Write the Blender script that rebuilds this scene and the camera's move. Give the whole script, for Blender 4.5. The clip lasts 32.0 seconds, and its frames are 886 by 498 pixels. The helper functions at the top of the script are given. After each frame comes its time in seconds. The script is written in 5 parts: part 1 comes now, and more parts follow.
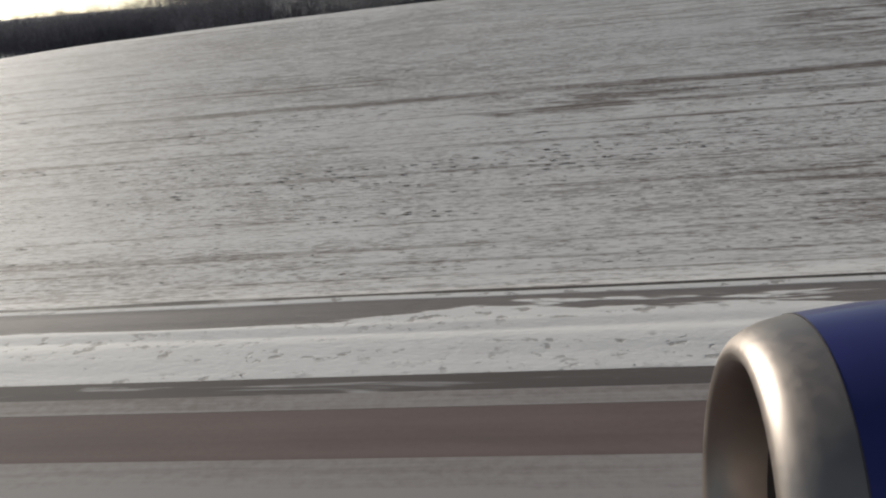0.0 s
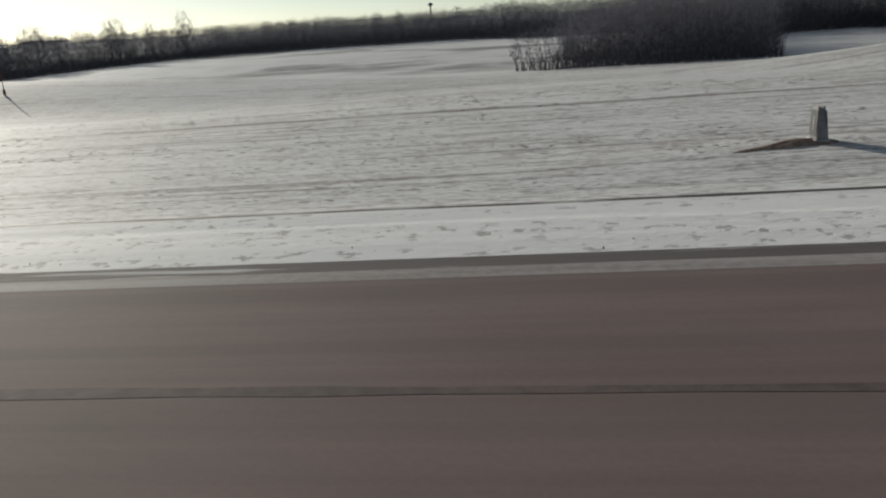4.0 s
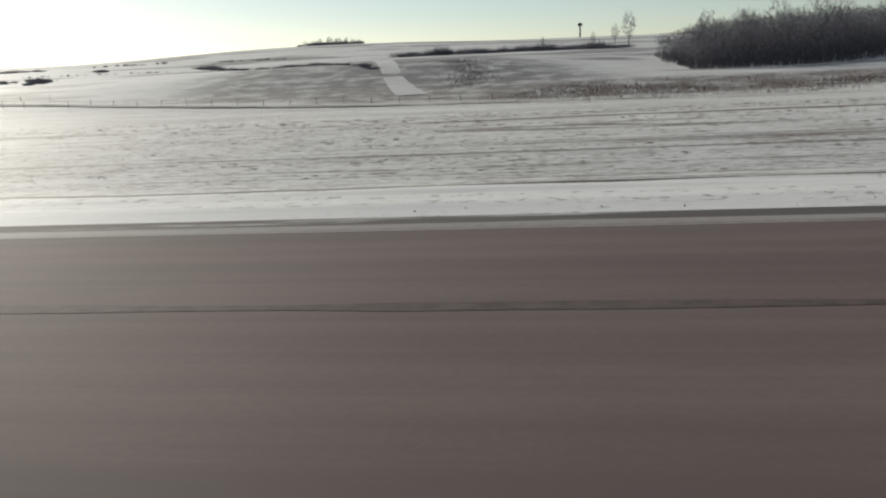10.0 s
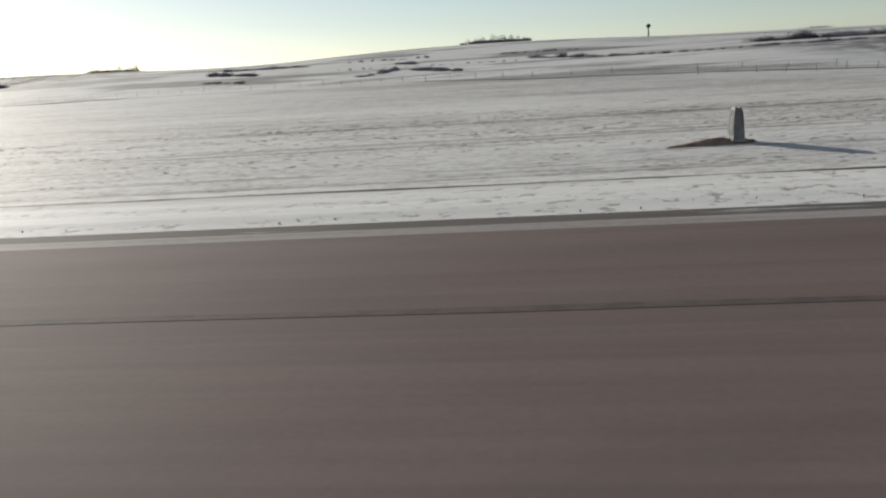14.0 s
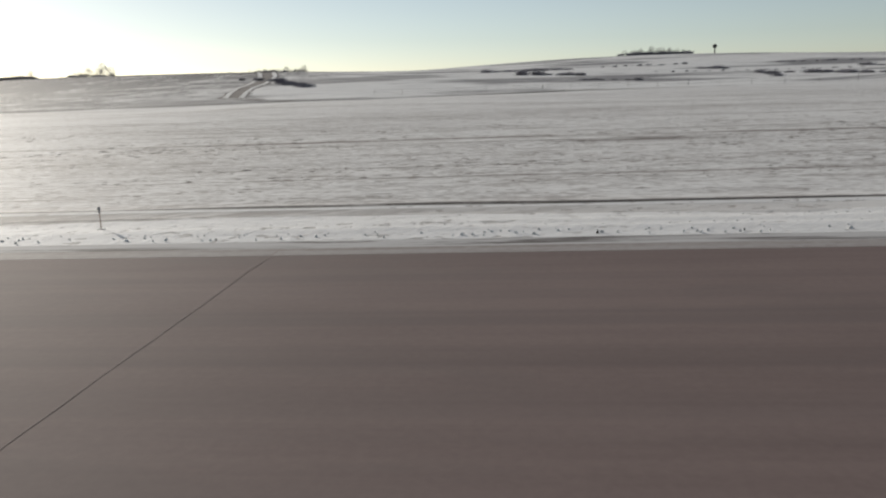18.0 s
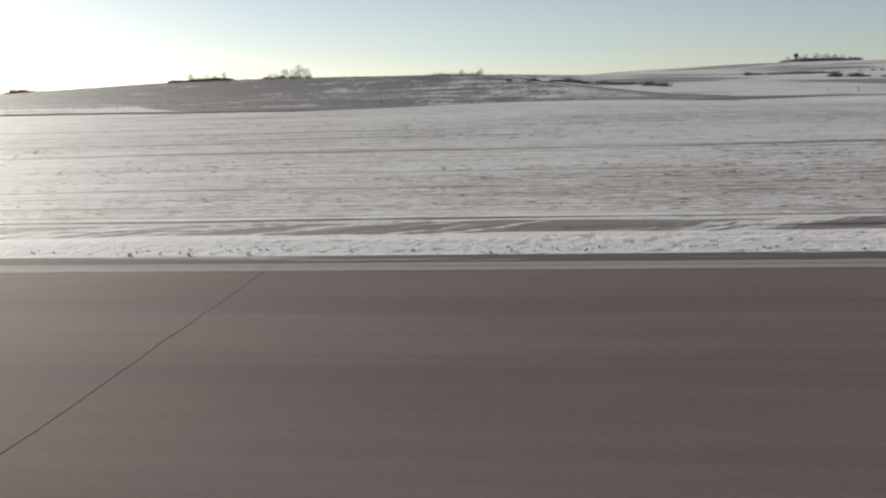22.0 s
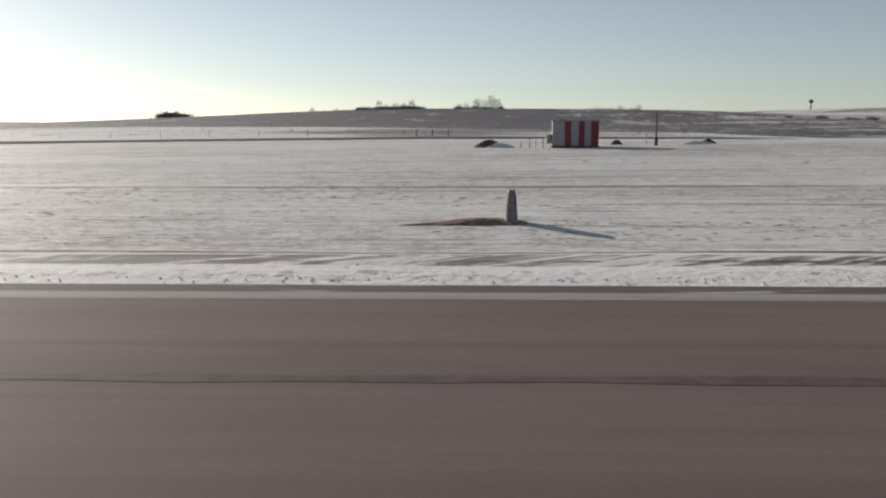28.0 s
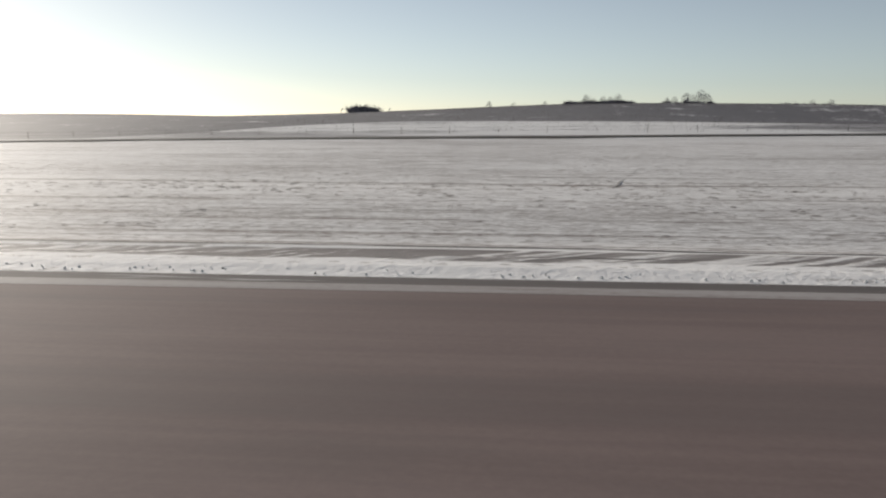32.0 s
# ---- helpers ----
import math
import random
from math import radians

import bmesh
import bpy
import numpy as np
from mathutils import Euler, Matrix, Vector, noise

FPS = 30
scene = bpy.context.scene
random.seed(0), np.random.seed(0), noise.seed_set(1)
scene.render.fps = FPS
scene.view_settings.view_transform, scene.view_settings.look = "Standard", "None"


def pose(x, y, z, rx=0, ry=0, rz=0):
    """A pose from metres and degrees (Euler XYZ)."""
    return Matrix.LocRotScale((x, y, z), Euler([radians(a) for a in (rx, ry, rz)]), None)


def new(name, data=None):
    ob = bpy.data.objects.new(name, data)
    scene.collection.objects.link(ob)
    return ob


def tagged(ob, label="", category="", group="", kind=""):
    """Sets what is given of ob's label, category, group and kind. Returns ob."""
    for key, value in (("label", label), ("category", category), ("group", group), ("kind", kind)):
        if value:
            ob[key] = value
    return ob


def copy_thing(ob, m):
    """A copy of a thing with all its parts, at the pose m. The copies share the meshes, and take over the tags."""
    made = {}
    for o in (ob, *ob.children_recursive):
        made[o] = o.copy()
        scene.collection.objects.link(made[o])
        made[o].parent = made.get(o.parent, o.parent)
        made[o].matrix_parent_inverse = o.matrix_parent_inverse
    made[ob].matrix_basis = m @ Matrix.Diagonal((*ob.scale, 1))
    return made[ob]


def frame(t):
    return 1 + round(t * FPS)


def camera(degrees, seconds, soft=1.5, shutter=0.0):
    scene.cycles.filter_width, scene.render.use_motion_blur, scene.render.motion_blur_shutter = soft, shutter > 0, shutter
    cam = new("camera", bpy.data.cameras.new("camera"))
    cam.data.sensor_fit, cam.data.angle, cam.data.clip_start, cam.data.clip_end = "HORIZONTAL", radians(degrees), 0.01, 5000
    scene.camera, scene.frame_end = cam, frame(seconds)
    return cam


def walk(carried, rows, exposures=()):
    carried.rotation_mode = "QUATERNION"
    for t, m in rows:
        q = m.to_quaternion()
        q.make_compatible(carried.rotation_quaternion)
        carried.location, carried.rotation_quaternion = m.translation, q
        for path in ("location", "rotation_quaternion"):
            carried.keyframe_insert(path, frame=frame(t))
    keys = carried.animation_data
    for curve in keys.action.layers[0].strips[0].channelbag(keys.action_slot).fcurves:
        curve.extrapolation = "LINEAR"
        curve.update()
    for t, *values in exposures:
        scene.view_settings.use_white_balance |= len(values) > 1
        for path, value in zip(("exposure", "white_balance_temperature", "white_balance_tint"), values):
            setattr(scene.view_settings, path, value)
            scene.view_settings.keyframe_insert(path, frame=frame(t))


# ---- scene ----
# The place is laid out in metres of the real airfield and drawn at U of its size.
U = 0.57

cam = camera(56.02, 32.0, soft=2.2)
PATH = [
    (0.0, 259.45, 2.62, 10.50, 72.43, 5.24, 6.82),
    (1.0, 191.33, 2.24, 8.53, 72.86, 5.40, 5.44),
    (2.0, 123.44, 2.03, 7.30, 74.95, 5.45, 6.58),
    (2.7, 76.15, 1.94, 6.69, 76.28, 4.80, 5.00),
    (3.0, 55.97, 1.91, 6.49, 75.84, 4.82, 4.51),
    (3.4, 29.14, 1.86, 6.35, 75.04, 5.13, 5.63),
    (4.0, -10.91, 1.82, 6.20, 75.03, 4.37, 7.84),
    (4.5, -44.08, 1.72, 5.88, 76.24, 4.22, 7.87),
    (6.5, -174.50, 2.06, 4.89, 77.15, 4.05, 8.31),
    (7.0, -206.46, 1.78, 4.83, 76.47, 4.36, 8.31),
    (8.0, -269.49, 1.57, 4.76, 76.33, 5.42, 7.93),
    (8.5, -300.55, 1.59, 4.71, 77.51, 5.34, 8.29),
    (9.0, -331.27, 1.40, 4.63, 75.96, 6.05, 8.59),
    (9.5, -361.65, 1.20, 4.53, 75.84, 4.63, 7.99),
    (10.0, -391.69, 0.89, 4.43, 76.92, 2.89, 7.79),
    (10.5, -421.36, 0.93, 4.40, 77.13, 2.87, 7.32),
    (11.0, -450.67, 0.99, 4.38, 76.63, 4.23, 7.77),
    (11.5, -479.60, 1.02, 4.35, 76.71, 4.38, 7.61),
    (12.0, -508.15, 1.04, 4.31, 76.83, 4.15, 7.18),
    (12.5, -536.31, 1.00, 4.30, 76.70, 4.98, 6.93),
    (13.0, -564.08, 0.96, 4.29, 77.55, 3.96, 6.80),
    (13.5, -591.44, 1.01, 4.29, 77.25, 4.37, 6.40),
    (14.0, -618.41, 1.01, 4.29, 77.42, 3.66, 6.31),
    (14.5, -644.97, 1.13, 4.29, 77.34, 3.92, 5.97),
    (16.5, -747.11, 1.26, 4.29, 77.63, 2.72, 5.75),
    (17.0, -771.63, 1.24, 4.28, 77.83, 2.77, 5.65),
    (17.5, -795.74, 1.32, 4.30, 78.07, 2.21, 5.59),
    (18.0, -819.45, 1.39, 4.31, 78.50, 2.04, 5.34),
    (18.5, -842.76, 1.47, 4.32, 78.09, 2.42, 4.97),
    (19.0, -865.68, 1.56, 4.33, 79.29, 2.16, 5.07),
    (19.5, -888.20, 1.67, 4.34, 79.26, 1.83, 4.78),
    (20.0, -910.35, 1.80, 4.35, 79.22, 1.99, 4.98),
    (20.5, -932.12, 1.85, 4.37, 78.90, 1.37, 5.21),
    (21.0, -953.53, 1.93, 4.38, 79.42, 1.59, 5.09),
    (22.0, -995.28, 1.98, 4.37, 79.17, 1.67, 5.86),
    (23.0, -1035.69, 2.13, 4.38, 79.52, 1.75, 6.42),
    (24.0, -1074.84, 1.80, 4.38, 79.98, 1.94, 5.02),
    (25.0, -1112.85, 1.52, 4.38, 80.78, 1.46, 3.99),
    (25.5, -1131.46, 1.47, 4.39, 80.79, 1.47, 3.33),
    (27.5, -1203.70, 1.23, 4.38, 81.55, 0.43, 1.98),
    (28.0, -1221.30, 1.21, 4.40, 81.51, 0.07, 1.63),
    (28.5, -1238.76, 1.20, 4.42, 81.56, 0.38, 1.36),
    (29.0, -1256.09, 1.13, 4.44, 81.68, 0.03, 0.98),
    (29.5, -1273.32, 1.16, 4.46, 82.57, -0.44, 0.94),
    (30.0, -1290.48, 1.20, 4.47, 82.28, -0.22, 1.55),
    (30.5, -1307.58, 1.19, 4.47, 81.72, -0.40, 2.34),
    (31.0, -1324.66, 1.18, 4.48, 81.37, -0.11, 3.00),
    (31.5, -1341.73, 1.01, 4.46, 81.20, -0.79, 3.81),
    (32.0, -1358.83, 0.89, 4.44, 81.12, -0.14, 4.91),
]
walk(cam, [(t, pose(x * U, y * U, z * U, rx, ry, rz)) for t, x, y, z, rx, ry, rz in PATH],
     [(0, -0.28, 6850, 5), (4, -0.29, 6850, 1), (8, -0.13, 6850, 1), (16, -0.05, 6850, 4), (24, -0.02, 6900, 6), (32, 0.02, 6950, 7)])

# ---- daylight: low winter sun ahead of the aircraft, clear sky ----
SUN_ELEVATION, SUN_AZIMUTH = 16.5, 43.0   # degrees; azimuth from +Y towards -X
world = bpy.data.worlds.new("winter_sky")
scene.world = world
world.use_nodes = True
nt = world.node_tree
sky = nt.nodes.new("ShaderNodeTexSky")
sky.sky_type = "NISHITA"
sky.sun_disc = False
sky.sun_elevation = radians(SUN_ELEVATION)
sky.sun_rotation = radians(-SUN_AZIMUTH)
sky.air_density, sky.dust_density, sky.ozone_density = 0.66, 0.22, 1.6
haze = nt.nodes.new("ShaderNodeHueSaturation")   # thin winter haze takes colour out of the sky
haze.inputs["Saturation"].default_value = 0.62
background = nt.nodes["Background"]
background.inputs["Strength"].default_value = 0.090
nt.links.new(sky.outputs["Color"], haze.inputs["Color"])
nt.links.new(haze.outputs["Color"], background.inputs["Color"])

sun_data = bpy.data.lights.new("sun", "SUN")
sun_data.energy, sun_data.angle, sun_data.color = 4.6, radians(0.6), (1.0, 0.93, 0.885)
sun = new("sun", sun_data)
to_sun = Vector((-math.sin(radians(SUN_AZIMUTH)) * math.cos(radians(SUN_ELEVATION)),
                 math.cos(radians(SUN_AZIMUTH)) * math.cos(radians(SUN_ELEVATION)), math.sin(radians(SUN_ELEVATION))))
sun.matrix_world = to_sun.to_track_quat("Z", "Y").to_matrix().to_4x4()
scene.view_settings.exposure = 0.0


# ---- materials ----
class Nodes:
    """Small help to write a node material."""

    def __init__(self, name, roughness=0.8, metallic=0.0):
        self.mat = bpy.data.materials.new(name)
        self.mat.use_nodes = True
        self.tree = self.mat.node_tree
        self.bsdf = self.tree.nodes["Principled BSDF"]
        self.bsdf.inputs["Roughness"].default_value = roughness
        self.bsdf.inputs["Metallic"].default_value = metallic
        if roughness >= 0.8:
            self.bsdf.inputs["Specular IOR Level"].default_value = 0.15
        self.geo = self.tree.nodes.new("ShaderNodeNewGeometry")

    def link(self, a, b):
        self.tree.links.new(a, b)

    def put(self, socket, value):
        if hasattr(value, "is_linked"):
            self.link(value, socket)
        else:
            socket.default_value = value

    def place(self, sx=1.0, sy=1.0, sz=1.0):
        """World position in real metres, stretched."""
        n = self.tree.nodes.new("ShaderNodeVectorMath")
        n.operation = "MULTIPLY"
        self.link(self.geo.outputs["Position"], n.inputs[0])
        n.inputs[1].default_value = (sx / U, sy / U, sz / U)
        return n.outputs[0]

    def own(self, s=1.0):
        """Place on the object itself, in real metres."""
        c = self.tree.nodes.new("ShaderNodeTexCoord")
        n = self.tree.nodes.new("ShaderNodeVectorMath")
        n.operation = "MULTIPLY"
        self.link(c.outputs["Object"], n.inputs[0])
        n.inputs[1].default_value = (s / U, s / U, s / U)
        return n.outputs[0]

    def noise(self, vector, scale=1.0, detail=4.0, rough=0.55, distortion=0.0):
        n = self.tree.nodes.new("ShaderNodeTexNoise")
        self.link(vector, n.inputs["Vector"])
        n.inputs["Scale"].default_value = scale
        n.inputs["Detail"].default_value = detail
        n.inputs["Roughness"].default_value = rough
        n.inputs["Distortion"].default_value = distortion
        return n.outputs["Fac"]

    def step(self, value, low, high, to_low=0.0, to_high=1.0):
        n = self.tree.nodes.new("ShaderNodeMapRange")
        n.interpolation_type = "SMOOTHSTEP"
        self.put(n.inputs["Value"], value)
        n.inputs["From Min"].default_value, n.inputs["From Max"].default_value = low, high
        n.inputs["To Min"].default_value, n.inputs["To Max"].default_value = to_low, to_high
        return n.outputs["Result"]

    def math(self, kind, a, b=0.0):
        n = self.tree.nodes.new("ShaderNodeMath")
        n.operation = kind
        self.put(n.inputs[0], a)
        self.put(n.inputs[1], b)
        return n.outputs[0]

    def mix(self, fac, a, b):
        n = self.tree.nodes.new("ShaderNodeMix")
        n.data_type = "RGBA"
        self.put(n.inputs[0], fac)
        for socket, value in ((n.inputs[6], a), (n.inputs[7], b)):
            if hasattr(value, "is_linked"):
                self.link(value, socket)
            else:
                socket.default_value = (*value, 1.0)
        return n.outputs[2]

    def along(self, a, b, c):
        """A slanting pattern: a times x plus b times y, and c times y across it."""
        n = self.tree.nodes.new("ShaderNodeCombineXYZ")
        self.put(n.inputs[0], self.math("ADD", self.math("MULTIPLY", self.axis(0), a), self.math("MULTIPLY", self.axis(1), b)))
        self.put(n.inputs[1], self.math("MULTIPLY", self.axis(1), c))
        return n.outputs[0]

    def axis(self, which):
        n = self.tree.nodes.new("ShaderNodeSeparateXYZ")
        self.link(self.place(), n.inputs[0])
        return n.outputs[which]

    def colour(self, value):
        if hasattr(value, "is_linked"):
            self.link(value, self.bsdf.inputs["Base Color"])
        else:
            self.bsdf.inputs["Base Color"].default_value = (*value, 1.0)

    def bump(self, height, strength=0.3, distance=0.02):
        n = self.tree.nodes.new("ShaderNodeBump")
        n.inputs["Strength"].default_value = strength
        n.inputs["Distance"].default_value = distance * U
        self.link(height, n.inputs["Height"])
        self.link(n.outputs["Normal"], self.bsdf.inputs["Normal"])


def plain(name, colour, roughness=0.7, metallic=0.0, vary=0.25, size=2.0):
    """Paint, wood or metal with grime at two sizes."""
    n = Nodes(name, roughness, metallic)
    a = n.noise(n.own(), size, 5)
    b = n.noise(n.own(), size * 9, 3)
    dark = tuple(c * (1 - vary) for c in colour)
    light = tuple(min(1, c * (1 + vary * 0.6)) for c in colour)
    n.colour(n.mix(n.step(n.math("ADD", a, n.math("MULTIPLY", b, 0.4)), 0.5, 0.9), dark, light))
    n.bump(b, 0.15, 0.01)
    return n.mat


def field_material():
    """Thin snow over mown grass: rows of stubble along the runway, bare streaks, ploughed snow near the pavement."""
    n = Nodes("snowy_field", 0.78)
    n.bsdf.inputs["Specular IOR Level"].default_value = 0.28
    y = n.math("ABSOLUTE", n.axis(1))
    x = n.axis(0)
    wander = n.math("MULTIPLY", n.math("SUBTRACT", n.noise(n.place(0.03, 0.05, 0), 1, 3), 0.5), 2.0)
    # dashes of stubble that show through the snow
    rows = n.noise(n.place(0.85, 3.4, 0.2), 1, 4, 0.65)
    fine = n.noise(n.place(2.2, 6.0, 0.5), 1, 4, 0.65)
    coarse = n.noise(n.place(0.24, 0.62, 0.1), 1, 5, 0.65)
    broad = n.noise(n.place(0.015, 0.04, 0.0), 1, 5, 0.6)
    stubble = n.math("ADD", n.math("MULTIPLY", rows, 0.36), n.math("ADD", n.math("MULTIPLY", fine, 0.40), n.math("MULTIPLY", coarse, 0.24)))
    # thinner cover where the broad pattern says so
    cover = n.math("ADD", stubble, n.math("MULTIPLY", n.math("SUBTRACT", broad, 0.5), 0.24))
    bare = n.step(cover, 0.44, 0.61, 0.05, 0.74)
    # long mowing lines
    mow = n.noise(n.place(0.012, 0.55, 0.0), 1, 3, 0.7)
    bare = n.math("ADD", bare, n.step(mow, 0.56, 0.63, 0.0, 0.42))
    # closely set lines near the pavement
    close = n.step(n.noise(n.place(0.012, 1.35, 0.0), 1, 3, 0.6), 0.53, 0.66)
    close = n.math("MULTIPLY", close, n.step(n.noise(n.place(0.10, 0.30, 0.0), 1, 4, 0.6), 0.40, 0.60, 0.25, 1.0))
    bare = n.math("ADD", bare, n.math("MULTIPLY", close, n.step(y, 110, 40, 0.16, 0.42)))
    # a ditch line parallel to the runway
    ditch_y = n.math("ADD", y, n.math("MULTIPLY", wander, 2.2))
    dip = n.math("MULTIPLY", n.step(x, -520, -440), n.step(x, -300, -370))
    ditch_y = n.math("ADD", ditch_y, n.math("SUBTRACT", n.math("MULTIPLY", dip, 2.8), n.step(x, 45, 90, 0.0, 4.0)))
    ditch = n.math("MULTIPLY", n.step(ditch_y, 65.6, 66.6), n.step(ditch_y, 68.4, 67.2))
    ditch = n.math("MULTIPLY", ditch, n.step(n.noise(n.place(0.03, 0.0, 0.0), 1, 3), 0.38, 0.55, 0.35, 1.0))
    bare = n.math("ADD", bare, n.math("MULTIPLY", ditch, n.math("ADD", 0.7, n.math("MULTIPLY", dip, 0.4))))
    # a few larger bare places in the mown grass
    for cx, cy, hx, hy in ((298, 88, 26, 14), (262, 66, 12, 5), (122, 49, 9, 2.6), (-812, 62, 7, 2.5), (-1036, 53, 6, 1.8), (-390, 54, 14, 4), (-912, 58, 6, 1.6)):
        inside = n.math("MULTIPLY", n.step(n.math("ABSOLUTE", n.math("SUBTRACT", x, cx)), hx, hx * 0.4), n.step(n.math("ABSOLUTE", n.math("SUBTRACT", y, cy)), hy, hy * 0.4))
        bare = n.math("ADD", bare, n.math("MULTIPLY", inside, n.step(n.noise(n.along(0.16, 0.22, 0.35), 1, 4, 0.6), 0.44, 0.58, 0.0, 0.62)))
    # clean drifted snow in two places
    for cx, cy, hx, hy, clean in ((20.3, 58.5, 6.3, 17, 0.85), (-155.5, 47, 7, 10, 0.45)):
        inside = n.math("MULTIPLY", n.step(n.math("ABSOLUTE", n.math("SUBTRACT", n.math("ADD", x, n.math("MULTIPLY", wander, 3)), cx)), hx, hx * 0.8), n.step(n.math("ABSOLUTE", n.math("SUBTRACT", n.math("ADD", y, n.math("MULTIPLY", wander, 3)), cy)), hy, hy * 0.8))
        bare = n.math("MULTIPLY", bare, n.math("SUBTRACT", 1.0, n.math("MULTIPLY", inside, clean)))
    # farmland: smoother snow with larger dark patches
    far = n.step(y, 150, 300)
    patch = n.noise(n.place(0.007, 0.014, 0.0), 1, 6, 0.62)
    far_bare = n.math("MULTIPLY", n.step(patch, 0.49, 0.60), 0.7)
    far_bare = n.math("ADD", far_bare, n.step(n.noise(n.place(0.05, 0.25, 0), 1, 4), 0.40, 0.75, 0.05, 0.40))
    bare = n.math("ADD", n.math("MULTIPLY", bare, n.math("SUBTRACT", 1.0, far)), n.math("MULTIPLY", far_bare, far))
    # ridge under dead grass beyond the perimeter road
    begin = n.math("SUBTRACT", y, n.math("MULTIPLY", n.step(x, -1085, -1215, 0.0, 130.0), n.step(x, -1500, -1400)))
    ridge = n.math("MULTIPLY", n.step(begin, 250, 290), n.step(n.math("ADD", x, n.math("MULTIPLY", wander, 40)), -935, -985))
    ridge = n.math("MULTIPLY", ridge, n.step(x, -2000, -1800))
    weedy = n.math("ADD", n.math("MULTIPLY", n.noise(n.place(0.030, 0.020, 0), 1, 6, 0.7), 0.62), n.math("MULTIPLY", n.noise(n.place(0.30, 0.10, 0.3), 1, 4, 0.7), 0.38))
    thin = n.math("MULTIPLY", n.step(x, -1075, -985), 0.05)   # more snow lies towards the driveway
    thin = n.math("SUBTRACT", thin, n.step(x, -1120, -1180, 0.0, 0.05))
    ridge = n.math("MULTIPLY", ridge, n.step(n.math("SUBTRACT", weedy, thin), 0.39, 0.50, 0.28, 1.0))
    foot = n.math("MULTIPLY", n.math("MULTIPLY", n.step(begin, 248, 256), n.step(begin, 300, 280)), n.step(x, -935, -985))
    ridge = n.math("MAXIMUM", ridge, n.math("MULTIPLY", foot, n.step(x, -2000, -1800)))
    bare = n.math("MAXIMUM", bare, ridge)
    # ploughed white strip next to the pavement, with dark clods
    edge = n.math("ADD", y, n.math("MULTIPLY", wander, 0.25))
    strip = n.step(edge, 30.9, 30.6)
    clods = n.step(n.noise(n.place(1.3, 1.6, 1), 1, 3, 0.7), 0.55, 0.63, 0, 0.62)
    clods = n.math("MULTIPLY", clods, n.step(n.noise(n.place(0.05, 0.5, 0), 1, 3), 0.40, 0.55))
    bare = n.math("ADD", n.math("MULTIPLY", bare, n.math("SUBTRACT", 1.0, strip)), n.math("MULTIPLY", clods, strip))
    # scoured brown band behind the ploughed snow, broken by drifts
    band_on = n.math("MAXIMUM", n.step(x, -790, -860), n.step(x, 0, 40))
    band_on = n.math("MAXIMUM", band_on, n.math("MULTIPLY", n.step(x, -192, -178), n.step(x, -140, -155)))
    ragged = n.math("MULTIPLY", n.math("SUBTRACT", n.noise(n.place(0.06, 0.25, 0), 1, 4, 0.55, 0.6), 0.5), 4.5)
    late = n.step(x, -790, -860)
    low = n.math("ADD", n.math("ADD", y, n.math("MULTIPLY", ragged, n.math("SUBTRACT", 1.9, n.math("MULTIPLY", late, 1.4)))), n.math("MULTIPLY", late, 1.35))
    band = n.math("MULTIPLY", n.step(low, 28.75, 28.95), n.step(edge, 30.45, 30.25))
    band = n.math("MULTIPLY", band, band_on)
    drift = n.math("ADD", n.math("MULTIPLY", n.noise(n.along(0.85, -1.0, 0.10), 1, 4, 0.6, 0.5), 0.6), n.math("MULTIPLY", n.noise(n.along(0.20, -0.25, 0.05), 1, 3, 0.6), 0.4))
    gate = n.math("SUBTRACT", 1.0, n.math("MULTIPLY", late, n.step(drift, 0.48, 0.57, 0.0, 0.9)))
    band = n.math("MULTIPLY", band, gate)
    # weedy slope on both sides of the farm track
    beside = n.math("ABSOLUTE", n.math("ADD", n.math("ADD", x, 450), n.math("MULTIPLY", n.math("SUBTRACT", y, 280), 0.22)))
    weeds = n.math("MULTIPLY", n.step(n.math("ADD", beside, n.math("MULTIPLY", wander, 18)), 92, 46), n.math("MULTIPLY", n.step(y, 208, 220), n.step(y, 500, 440)))
    creek = n.math("MULTIPLY", n.math("MULTIPLY", n.step(y, 196, 206), n.step(y, 262, 240)), n.math("MULTIPLY", n.step(x, -480, -440), n.step(x, -250, -300)))
    weeds = n.math("MAXIMUM", weeds, creek)
    bare = n.math("MAXIMUM", bare, n.math("MULTIPLY", weeds, n.step(n.noise(n.place(0.09, 0.07, 0), 1, 6, 0.7), 0.36, 0.56, 0.36, 0.9)))
    # thin dark line along the back of the ploughed strip
    dark_line = n.math("MULTIPLY", n.step(edge, 30.74, 30.83), n.step(edge, 31.18, 31.06))
    dark_line = n.math("MULTIPLY", dark_line, n.step(n.noise(n.place(0.25, 0.6, 0.0), 1, 4), 0.32, 0.48, 0.45, 1.0))
    lip = n.math("MULTIPLY", n.math("MULTIPLY", n.step(edge, 28.45, 28.52), n.step(edge, 28.75, 28.66)), late)
    lip = n.math("MULTIPLY", lip, n.step(n.noise(n.place(0.35, 0.8, 0), 1, 4), 0.44, 0.54, 0.0, 0.8))
    dark_line = n.math("MAXIMUM", dark_line, lip)
    bare = n.math("MAXIMUM", bare, n.math("MAXIMUM", n.math("MULTIPLY", band, 0.92), dark_line))
    bare = n.math("MINIMUM", n.math("MAXIMUM", bare, 0.0), 1.0)
    snow = n.mix(n.noise(n.place(0.4, 0.4, 0.4), 1, 4), (0.74, 0.73, 0.72), (0.85, 0.84, 0.83))
